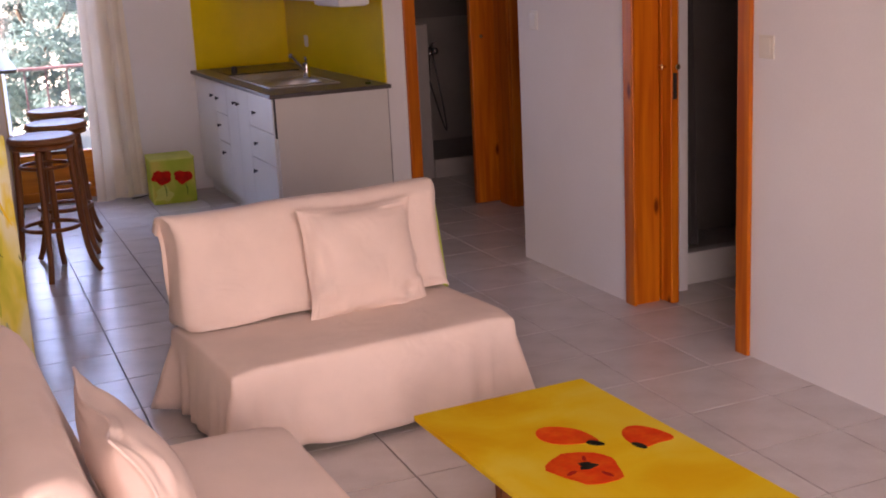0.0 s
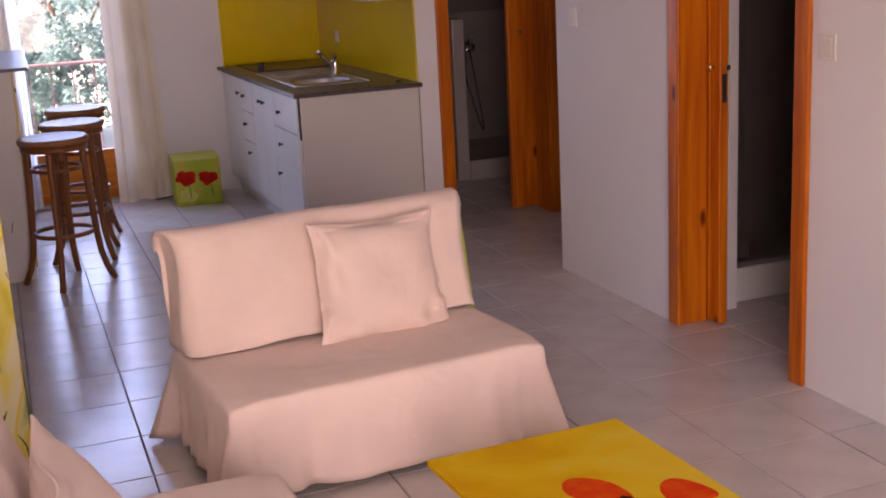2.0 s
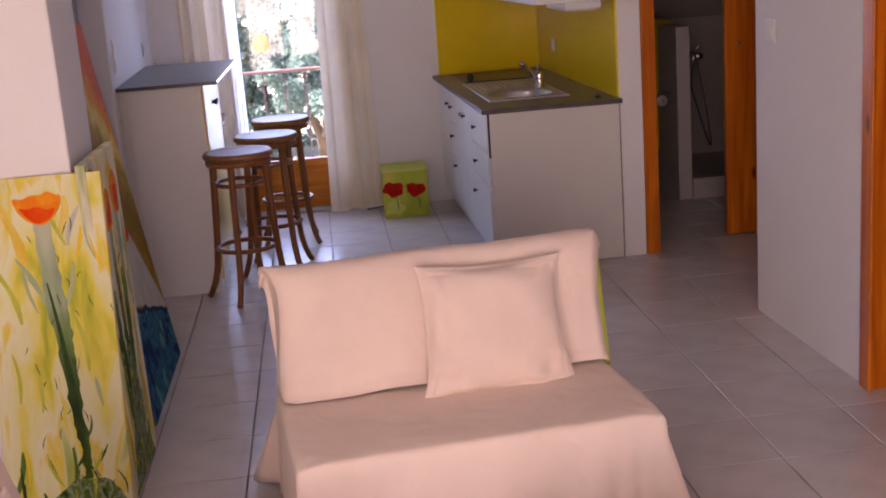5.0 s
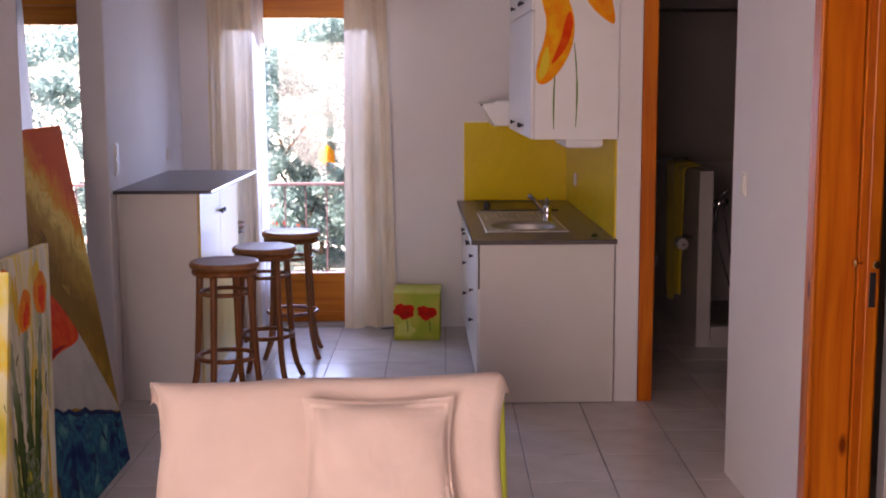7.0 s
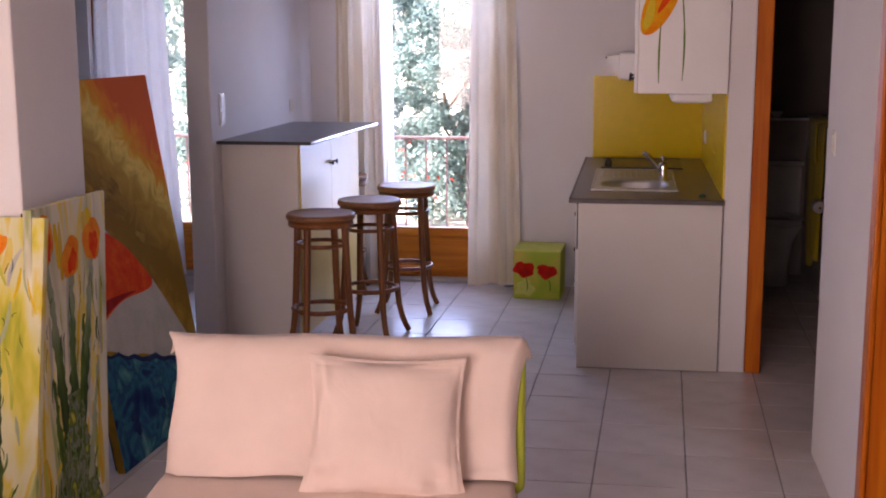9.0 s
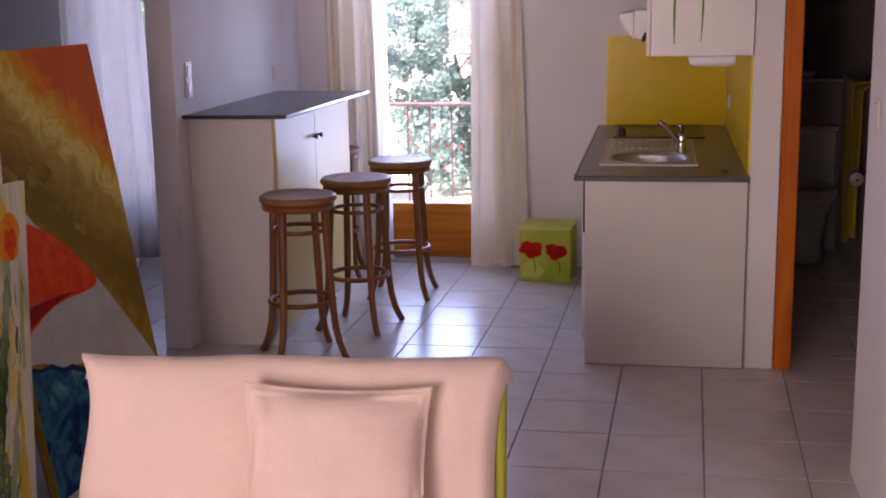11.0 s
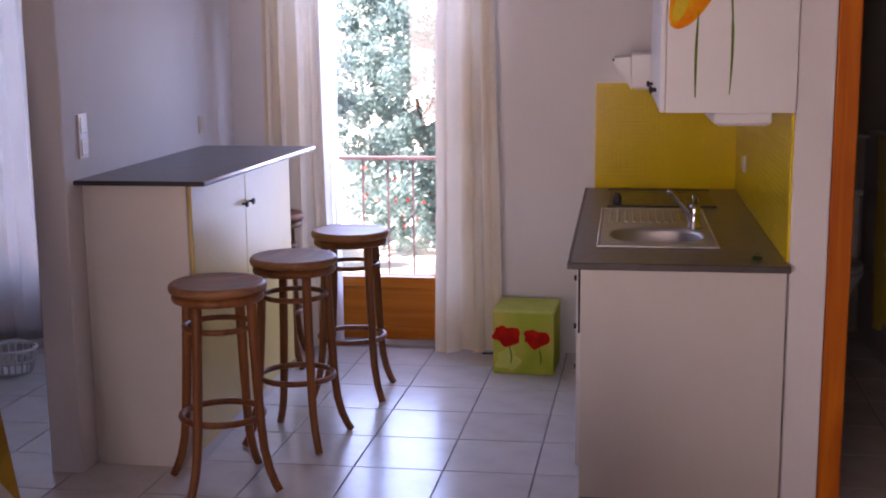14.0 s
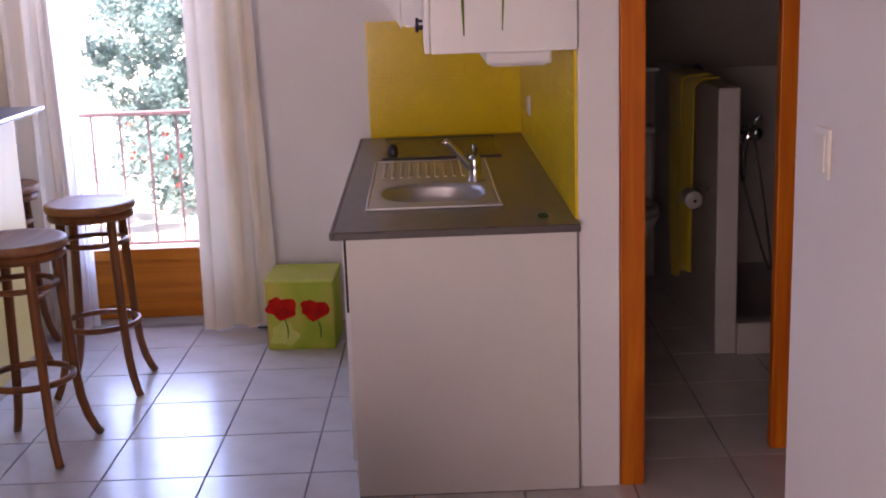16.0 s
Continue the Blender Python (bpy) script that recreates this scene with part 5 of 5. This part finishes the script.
def cushion(m, size, seed, label):
    """A square pillow with a flat flange; stands in its local xz plane, facing -y."""
    bm = bmesh.new()
    n = 64
    rg = random.Random(seed)
    ph = [rg.uniform(0, 6) for _ in range(6)]
    sides = []
    for sgn in (-1, 1):
        g = []
        for j in range(n + 1):
            row = []
            for i in range(n + 1):
                u, v = i / n * 2 - 1, j / n * 2 - 1
                fl = 0.95
                a, b = min(abs(u) / fl, 1), min(abs(v) / fl, 1)
                t = (max(0, 1 - a ** 2.3) * max(0, 1 - b ** 2.3)) ** 0.6
                pinch = (1 - 0.10 * (1 - abs(v) ** 2) * abs(u) ** 3) * (1.02 - 0.03 * v) * (1 + 0.025 * math.exp(-((v + 1) / 0.22) ** 2) * abs(u) ** 4)
                pz = 1 - 0.08 * (1 - abs(u) ** 2) * abs(v) ** 3
                th = 0.082 * t + 0.003 - 0.0016 * math.exp(-((max(abs(u), abs(v)) - 0.87) / 0.022) ** 2) * (1 if max(abs(u), abs(v)) < 0.93 else 0)
                wr = 0.005 * math.sin(5 * u + 4 * v + ph[0]) * t + 0.016 * math.exp(-((u + 0.72 + 0.1 * v) / 0.10) ** 2) * math.sin(5 * v + ph[1]) + 0.016 * math.exp(-((u + v + 1.35) / 0.16) ** 2) * math.sin(8 * (u - v) + ph[1]) + 0.013 * math.exp(-((u - v - 1.3) / 0.15) ** 2) * math.sin(9 * (u + v) + ph[2])
                flop = 0.012 * math.sin(4 * (u - v) + ph[3]) * (1 - t) * (a > 0.95 or b > 0.95)
                row.append(bm.verts.new((u * size / 2 * pinch, sgn * (th + (wr if sgn < 0 else 0)) + flop, v * size * 0.455 * pz)))
            g.append(row)
        sides.append(g)
    for s, g in enumerate(sides):
        for j in range(n):
            for i in range(n):
                q = (g[j][i], g[j][i + 1], g[j + 1][i + 1], g[j + 1][i])
                bm.faces.new(q if s == 0 else q[::-1])
    rim = lambda g: [g[0][i] for i in range(n)] + [g[j][n] for j in range(n)] + [g[n][n - i] for i in range(n)] + [g[n - j][0] for j in range(n)]
    a, b = rim(sides[0]), rim(sides[1])
    for k in range(len(a)):
        bm.faces.new((a[k], b[k], b[(k + 1) % len(b)], a[(k + 1) % len(a)]))
    ob = tagged(link_mesh("cushion", bm, CREAM, smooth=True), label, "cushion", "square cushions")
    ob.matrix_world = m
    return ob


sofa(pose(0.893, 3.833, 0, 0, 0, 5.0), 1.02, 0.49, "cream-draped loveseat with lime green cover showing at its side", 3)
cushion(pose(1.512, 4.322, 0.490, -17, 1, 4.5), 0.455, 5, "square cream cushion with flat border on the loveseat")
sofa(pose(0.925, 2.352, 0, 0, 0, 90.5), 1.02, 0.57, "cream-draped loveseat standing square to the other", 9, True)
cushion(pose(0.455, 2.83, 0.462, -24, 1, 92), 0.51, 8, "square cream cushion leaning on the second loveseat")

# ---- painted coffee table ----
table = thing("coffee_table", pose(1.30, 3.36, 0, 0, 0, 1.6), "low coffee table painted yellow with red poppies", "table")
TW, TL, TZ = 0.565, 1.12, 0.266
part("tabletop", box(0, TW, -TL, 0, TZ - 0.018, TZ, 0.003), TABLE_GROUND, table)
for lx in (0.14, TW - 0.18):
    for ly in (-0.26, -TL + 0.22):
        part("leg", box(lx, lx + 0.04, ly, ly + 0.04, 0, TZ - 0.018, 0.004), BENTWOOD, table)
part("frame", box(0.14, TW - 0.14, -TL + 0.22, -0.22, TZ - 0.05, TZ - 0.018, 0.003), BENTWOOD, table)


def lay(points, depth, mat, name):
    part(name, moved(flat(points, depth), Matrix.Translation((0, 0, TZ)) @ Matrix(((1, 0, 0, 0), (0, 0, 1, 0), (0, -1, 0, 0), (0, 0, 0, 1)))), mat, table)


lay([(0.225, -0.305), (0.255, -0.275), (0.30, -0.29), (0.345, -0.345), (0.352, -0.44), (0.335, -0.435), (0.29, -0.43), (0.235, -0.40), (0.215, -0.35)], 0.0012, P_RED, "painted_poppy")
lay([(0.345, -0.44), (0.352, -0.47), (0.325, -0.465), (0.305, -0.435), (0.325, -0.42)], 0.0018, P_BLACK, "painted_poppy_heart")
lay([(0.405, -0.49), (0.425, -0.42), (0.47, -0.39), (0.51, -0.42), (0.535, -0.50), (0.525, -0.535), (0.47, -0.53), (0.425, -0.545)], 0.0012, P_RED, "painted_poppy")
lay([(0.405, -0.49), (0.412, -0.545), (0.435, -0.545), (0.43, -0.505)], 0.0018, P_BLACK, "painted_poppy_heart")
lay(blob(0.225, -0.565, 0.085, 0.105, 91, 0.10, 26, 0.2), 0.0012, P_RED, "painted_poppy")
lay(blob(0.235, -0.56, 0.022, 0.022, 92, 0.3, 16), 0.0020, P_BLACK, "painted_poppy_heart")
lay([(0.245, -0.60), (0.262, -0.63), (0.258, -0.655), (0.243, -0.63)], 0.0019, P_DARKRED, "painted_crease")
lay([(0.20, -0.575), (0.17, -0.59), (0.155, -0.585), (0.18, -0.565)], 0.0019, P_DARKRED, "painted_crease")
lay([(0.24, -0.53), (0.25, -0.505), (0.262, -0.50), (0.252, -0.53)], 0.0019, P_DARKRED, "painted_crease")

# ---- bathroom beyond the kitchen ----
# low wall, kerb, tray and dado: dimness of the room is in the tile colour
setting("shower_divider", box(3.31, 3.395, 8.05, 9.35, 0, 1.065, 0.006), BATHTILE_DIMMED, "half-height tiled wall beside the shower", "wall")
setting("shower_kerb", box(3.395, 4.35, 8.03, 8.12, 0, 0.13, 0.006), BATHTILE_DIMMED, "low tiled kerb of the shower", "kerb")
setting("shower_tray", box(3.395, 4.35, 8.12, 9.35, 0, 0.05), BATHTILE_DIMMED, "tiled shower floor", "shower")
dado = setting("tile_dado", box(2.73, 4.35, 9.335, 9.35, 0, 1.03, 0.003), BATHTILE_DIMMED, "tiles to chest height, greyed to hold the room's dimness", "tiles")
towel = thing("towel", pose(3.295, 8.30, 0), "yellow bath towel hanging over the low wall", "towel")
bm, grid = bmesh.new(), []
for j in range(22):
    v = j / 21
    row = []
    for i in range(11):
        u = i / 10
        fold = 0.018 * math.sin(u * 12 + v * 2) * min(1, v * 3)
        if v < 0.12:
            x, z = 0.08 - 0.10 * v / 0.12, 1.085 - 0.012 * (v / 0.12) ** 2
        else:
            x, z = -0.022 - 0.03 * math.sin(v * 2) + fold, 1.07 - (v - 0.12) * (0.97 if u > 0.5 else 0.90)
        row.append(bm.verts.new((x, 0.0 + u * (0.42 - 0.12 * v), z)))
    grid.append(row)
for a, b in zip(grid, grid[1:]):
    for i in range(10):
        bm.faces.new((a[i], a[i + 1], b[i + 1], b[i]))
cloth = part("cloth", bm, TOWEL, towel, smooth=True)
cloth.modifiers.new("cloth", "SOLIDIFY").thickness = 0.008
bm, grid = bmesh.new(), []
for j in range(14):
    v = j / 13
    row = []
    for i in range(9):
        u = i / 8
        x = 0.05 - 0.115 * min(1.0, v * 3.2) - 0.012 * math.sin(u * 9 + v * 3) * v
        z = 1.097 - 0.010 * min(1.0, v * 3.2) ** 2 - max(0.0, v - 0.3) * (0.34 - 0.05 * u)
        row.append(bm.verts.new((x, 0.03 + u * 0.33, z)))
    grid.append(row)
for a, b in zip(grid, grid[1:]):
    for i in range(8):
        bm.faces.new((a[i], a[i + 1], b[i + 1], b[i]))
flap = part("folded_end", bm, TOWEL, towel, smooth=True)
flap.modifiers.new("cloth", "SOLIDIFY").thickness = 0.008
wc = thing("toilet", pose(3.10, 9.05, 0), "white ceramic toilet in the dim bathroom", "toilet")
part("pan", moved(lathe([(0.11, 0), (0.10, 0.12), (0.13, 0.28), (0.185, 0.38), (0.19, 0.40), (0.13, 0.40)], 28), Matrix.Diagonal((0.95, 1.25, 1, 1))), CERAMIC, wc, smooth=True)
part("seat", moved(hoop(0.16, 0.415, 0.022, 32, 8), Matrix.Diagonal((0.95, 1.25, 1, 1))), LACQUER, wc, smooth=True)
part("cistern", box(-0.18, 0.18, 0.17, 0.285, 0.38, 0.74, 0.02), CERAMIC, wc)
part("cistern_lid", box(-0.19, 0.19, 0.16, 0.287, 0.74, 0.77, 0.01), CERAMIC, wc)
roll = thing("toilet_roll_holder", pose(3.303, 8.16, 0.62), "white paper roll on a chrome holder", "toilet roll")
# white paper in the darkened tile colour, as shade in the dim room
part("roll", moved(lathe([(0.016, -0.05), (0.034, -0.045), (0.034, 0.045), (0.016, 0.05)], 24), pose(-0.07, 0.0, 0, 90)), BATHTILE_DIMMED, roll, "white paper roll greyed for the dim room")
part("arm", tube([(0, 0, 0.03), (-0.05, 0, 0.05), (-0.07, 0, 0.0), (-0.07, -0.07, 0.0)], 0.006, 8), CHROME, roll)
shower = thing("shower_set", pose(3.396, 8.22, 0), "chrome shower mixer with hose and hand spray on the low wall", "shower")
part("inlet", tube([(0.0, 0, 0.87), (0.075, 0, 0.87)], 0.016, 12), CHROME, shower, smooth=True)
part("mixer", tube([(0.09, -0.075, 0.87), (0.09, 0.075, 0.87)], 0.024, 14), CHROME, shower, smooth=True)
part("lever", tube([(0.09, 0, 0.885), (0.095, -0.01, 0.915), (0.12, -0.03, 0.935)], [0.012, 0.010, 0.006], 10), CHROME, shower, smooth=True)
part("holder", box(0.0, 0.045, -0.04, -0.015, 0.80, 0.835, 0.004), CHROME, shower)
part("hand_spray", tube([(0.05, -0.03, 0.68), (0.052, -0.03, 0.78), (0.055, -0.035, 0.84), (0.075, -0.05, 0.875)], [0.009, 0.011, 0.013, 0.030], 12), CHROME, shower, smooth=True)
part("hose", tube([(0.10 + 0.10 * math.sin(t * math.pi) - 0.05 * t, -0.03 * t, 0.85 - 0.17 * t - 0.46 * math.sin(t * math.pi)) for t in [i / 20 for i in range(21)]], 0.006, 8), IRON, shower, "dark ribbed hose", True)
cap = thing("soap_bottle", pose(3.352, 8.62, 1.0655), "small black bottle on top of the low wall", "bottle")
part("body", lathe([(0.022, 0), (0.026, 0.006), (0.026, 0.028), (0.016, 0.036)], 16), BLACK, cap, smooth=True)
part("cap", lathe([(0.012, 0.036), (0.012, 0.048), (0.004, 0.050)], 14), BLACK, cap)
rodb = thing("shower_rod", pose(3.395, 8.07, 2.0), "thin metal shower curtain rod", "shower rod")
part("rod", tube([(-0.66, 0, 0), (0.95, 0, 0)], 0.011, 10), CHROME, rodb)
shelf = thing("bathroom_shelf", pose(3.0, 9.334, 1.032), "white ceramic shelf on the tiles", "shelf")
part("board", box(-0.2, 0.35, -0.10, 0, 0, 0.018, 0.006), CERAMIC, shelf)
for i, x in enumerate((0.02, 0.11)):
    pot = thing("soap_dish", pose(3.0 + x, 9.27, 1.0505), "small pale soap dish on the shelf", "soap dish", "things on the shelf")
    part("bowl", lathe([(0.02, 0), (0.035, 0.02), (0.038, 0.04), (0.030, 0.038)], 18), CERAMIC, pot, smooth=True)

# ---- shower room off the living room ----
setting("shower_kerb_two", box(3.216, 4.5, 4.82, 4.90, 0, 0.15, 0.006), CERAMIC, "white tiled kerb of the shower", "kerb")
setting("shower_floor_two", box(3.216, 4.5, 4.90, 5.5, 0, 0.05), BATHTILE_DIMMED, "tiled shower floor", "shower")
bm, grid = bmesh.new(), []
for j in range(20):
    row = []
    for i in range(40):
        u, v = i / 39, j / 19
        row.append(bm.verts.new((3.235 + u * (0.11 + 0.05 * v), 4.93 + 0.02 * math.sin(u * 26) * (0.6 + 0.5 * v), 2.02 - v * 1.86)))
    grid.append(row)
for a, b in zip(grid, grid[1:]):
    for i in range(39):
        bm.faces.new((a[i], a[i + 1], b[i + 1], b[i]))
sc = tagged(link_mesh("shower_curtain", bm, DARKCLOTH, smooth=True), "dark shower curtain bunched at the shower entrance", "curtain")
sc.modifiers.new("cloth", "SOLIDIFY").thickness = 0.003
rodc = thing("shower_rod", pose(3.26, 4.93, 2.03), "thin metal rod carrying the dark shower curtain", "shower rod")
part("rod", tube([(0, 0, 0), (1.24, 0, 0)], 0.011, 10), CHROME, rodc)

# ---- balcony and garden ----
tagged(link_mesh("ground", box(-400, 400, 8.97, 800, -1.2, -0.30), GROUND), "dry pale garden ground", "ground", kind="structure")
tagged(link_mesh("ground", box(-400, 400, -800, -1.16, -1.2, -0.30), CONCRETE), "pale paved terrace ground", "ground", kind="structure")
tagged(link_mesh("balcony_slab", box(-3, 4.5, 8.968, 10.45, -0.29, -0.03, 0.01), CONCRETE), "concrete balcony floor", "balcony", kind="structure")
rail = thing("balcony_railing", pose(0, 10.30, -0.03), "thin painted metal balcony railing", "railing")
part("top_rail", box(-3, 4.4, -0.022, 0.022, 0.825, 0.85, 0.005), RAILPAINT, rail)
part("bottom_rail", box(-3, 4.4, -0.012, 0.012, 0.08, 0.10, 0.003), RAILPAINT, rail)
for i in range(46):
    x = -2.9 + i * 0.16
    part("baluster", box(x - 0.006, x + 0.006, -0.006, 0.006, 0.10, 0.825), RAILPAINT, rail)
for x in (-2.98, -0.2, 2.0, 4.38):
    part("post", box(x - 0.02, x + 0.02, -0.02, 0.02, 0.0, 0.825, 0.003), RAILPAINT, rail)


def leaf_cloud(centres, count, size, seed):
    """Many small two-faced leaves scattered in clumps."""
    rg = np.random.default_rng(seed)
    verts, faces = [], []
    shape = np.array([(-0.5, 0, 0), (0, 0.28, 0.05), (0.5, 0, 0), (0, -0.28, 0.05)])
    for c, r in centres:
        for _ in range(count):
            d = rg.normal(size=3)
            d /= np.linalg.norm(d)
            p = np.array(c) + d * np.array(r) * rg.uniform(0.55, 1.08)
            a, b = rg.normal(size=3), rg.normal(size=3)
            a /= np.linalg.norm(a)
            b -= a * np.dot(a, b)
            b /= np.linalg.norm(b)
            q = np.cross(a, b)
            s = size * rg.uniform(0.6, 1.4)
            k = len(verts)
            for u, v, w in shape:
                verts.append(tuple(p + s * (u * a + v * b + w * q)))
            faces.append((k, k + 1, k + 2, k + 3))
    me = bpy.data.meshes.new("crown")
    me.from_pydata(verts, [], faces)
    return me


def tree(x, y, height, spread, seed, label, leaf=0.075, count=150, clumps=26, low=0.25):
    rg = random.Random(seed)
    tr = thing("tree", pose(x, y, -0.31), label, "tree", "garden trees")
    pts = [(0.06 * math.sin(i * 1.3 + seed), 0.05 * math.cos(i * 1.1 + seed), height * 0.55 * i / 7) for i in range(8)]
    part("trunk", tube(pts, [0.05 * (1 - i / 9) * height / 3 + 0.010 for i in range(8)], 10), BARK, tr, smooth=True)
    cs = []
    for i in range(clumps):
        z = height * (low + (1 - low) * rg.random())
        r = spread * math.sqrt(rg.random()) * (1.1 - 0.5 * abs(z / height - 0.55))
        a = rg.uniform(0, math.tau)
        c = (r * math.cos(a), r * math.sin(a), z)
        cs.append((c, [rg.uniform(0.20, 0.42) * spread * f for f in (0.6, 0.6, 0.5)]))
        if i < 2:
            q = pts[min(7, max(1, int(7 * z / height * 0.9)))]
            part("limb", tube([q, ((q[0] + c[0]) / 2, (q[1] + c[1]) / 2, (q[2] + c[2]) / 2 - 0.08), c], [0.018, 0.012, 0.005], 7), BARK, tr, smooth=True)
    me = leaf_cloud(cs, count, leaf, seed)
    me.materials.append(LEAF)
    crown = new("crown", me)
    crown.parent = tr
    return tr


tree(1.20, 12.9, 2.72, 0.95, 1, "leafy garden tree behind the balcony", 0.052, 330, 72, 0.12)
tree(0.25, 14.0, 2.35, 0.85, 2, "leafy garden tree with a pale airy crown", 0.05, 280, 110, 0.08)
tree(0.62, 13.3, 1.7, 0.75, 12, "dense green bush below the garden trees", 0.05, 240, 50, 0.05)
tree(-1.9, 12.6, 2.5, 0.9, 3, "bushy garden tree outside the bedroom", 0.06, 230, 44, 0.10)
tree(2.9, 15.5, 3.6, 1.4, 4, "leafy garden tree further back", 0.07, 220, 46, 0.10)
tree(-3.6, 15.5, 3.4, 1.4, 6, "leafy garden tree further back", 0.07, 200, 40, 0.12)
for i, (x, y) in enumerate(((0.30, 12.0), (-1.5, 11.6))):
    sh = thing("flowering_shrub", pose(x, y, -0.31), "low shrub with red flowers by the balcony", "shrub", "flowering shrubs")
    me = leaf_cloud([((0.2 * math.cos(k), 0.2 * math.sin(k * 2), 0.35 + 0.09 * k), (0.2, 0.2, 0.15)) for k in range(6)], 70, 0.07, 30 + i)
    me.materials.append(LEAF)
    o = new("foliage", me)
    o.parent = sh
    me = leaf_cloud([((0.2 * math.cos(k), 0.2 * math.sin(k * 2), 0.45 + 0.09 * k), (0.2, 0.2, 0.12)) for k in range(5)], 6, 0.05, 40 + i)
    me.materials.append(FLOWER)
    o = new("blossom", me)
    o.parent = sh
lantern = thing("garden_lamp", pose(0.74, 13.2, -0.30), "orange garden lamp on a thin pole", "lamp")
part("pole", tube([(0, 0, 0), (0, 0, 1.05)], 0.012, 8), IRON, lantern)
part("shade", moved(lathe([(0.07, 0), (0.085, 0.04), (0.075, 0.16), (0.03, 0.20), (0.01, 0.21)], 16), pose(0, 0, 1.04)), P_ORANGE, lantern, smooth=True)
backs = thing("garden_house", pose(4.5, 24, -0.3), "pale rendered house beyond the garden trees", "house")
part("wall", box(-3.2, 3, 0, 5, 0, 5.2, 0.02), RENDERED, backs)
part("roof", moved(box(-3.5, 3.3, -0.4, 5.4, 5.2, 5.5, 0.03), Matrix.Identity(4)), P_SALMON, backs)
for x in (-2, 0.3):
    part("window", box(x, x + 0.9, -0.03, 0.02, 1.0, 2.3, 0.01), HOB, backs)

# ---- floor tiles ----
TX, TY, G = 0.334, 0.3505, 0.0030
SHEAR = 0.0236
tile_bm = box(G, TX - G, G, TY - G, -0.006, 0.0, 0.0008, segs=1)
for v in tile_bm.verts:
    v.co.x += SHEAR * v.co.y
tile_mesh = bpy.data.meshes.new("tile")
bmesh.ops.recalc_face_normals(tile_bm, faces=tile_bm.faces)
tile_bm.to_mesh(tile_mesh)
tile_bm.free()
tile_mesh.materials.append(TILE)
grid_pose = pose(1.442, 7.0215, 0) @ Matrix(((1, SHEAR, 0, 0), (0, 1, 0, 0), (0, 0, 1, 0), (0, 0, 0, 1)))
rest_v, rest_f = [], []
count = 0
cells = [(i, j) for i in range(-13, 12) for j in range(-24, 9)]
cells.sort(key=lambda c: abs(c[0] + 0.5) * 1.5 + abs(c[1] + 5) * 0.45)
for i, j in cells:
    at = grid_pose @ Vector((i * TX, j * TY, 0))
    m = Matrix.Translation(at)
    c = m @ Vector((TX / 2, TY / 2, 0))
    if not (X_WEST - 0.3 < c.x < 5.0 and Y_SOUTH - 0.3 < c.y < 9.5) or (c.y > 8.88 and c.x < 2.6):
        continue
    if count < 290:
        ob = new("tile", tile_mesh)
        ob.parent = floor
        ob.matrix_basis = m
        count += 1
    else:
        k = len(rest_v)
        for dz, g in ((-0.006, 0.0), (0.0, 0.0015)):
            for a, b in ((G + g, G + g), (TX - G - g, G + g), (TX - G - g, TY - G - g), (G + g, TY - G - g)):
                rest_v.append(tuple(m @ Vector((a + SHEAR * b, b, dz))))
        rest_f.append((k + 4, k + 5, k + 6, k + 7))
        for s in range(4):
            rest_f.append((k + s, k + (s + 1) % 4, k + 4 + (s + 1) % 4, k + 4 + s))
me = bpy.data.meshes.new("tiles")
me.from_pydata(rest_v, [], rest_f)
me.materials.append(TILE)
ob = new("outlying_tiles", me)
ob.parent = floor
ob["kind"] = "stuff"
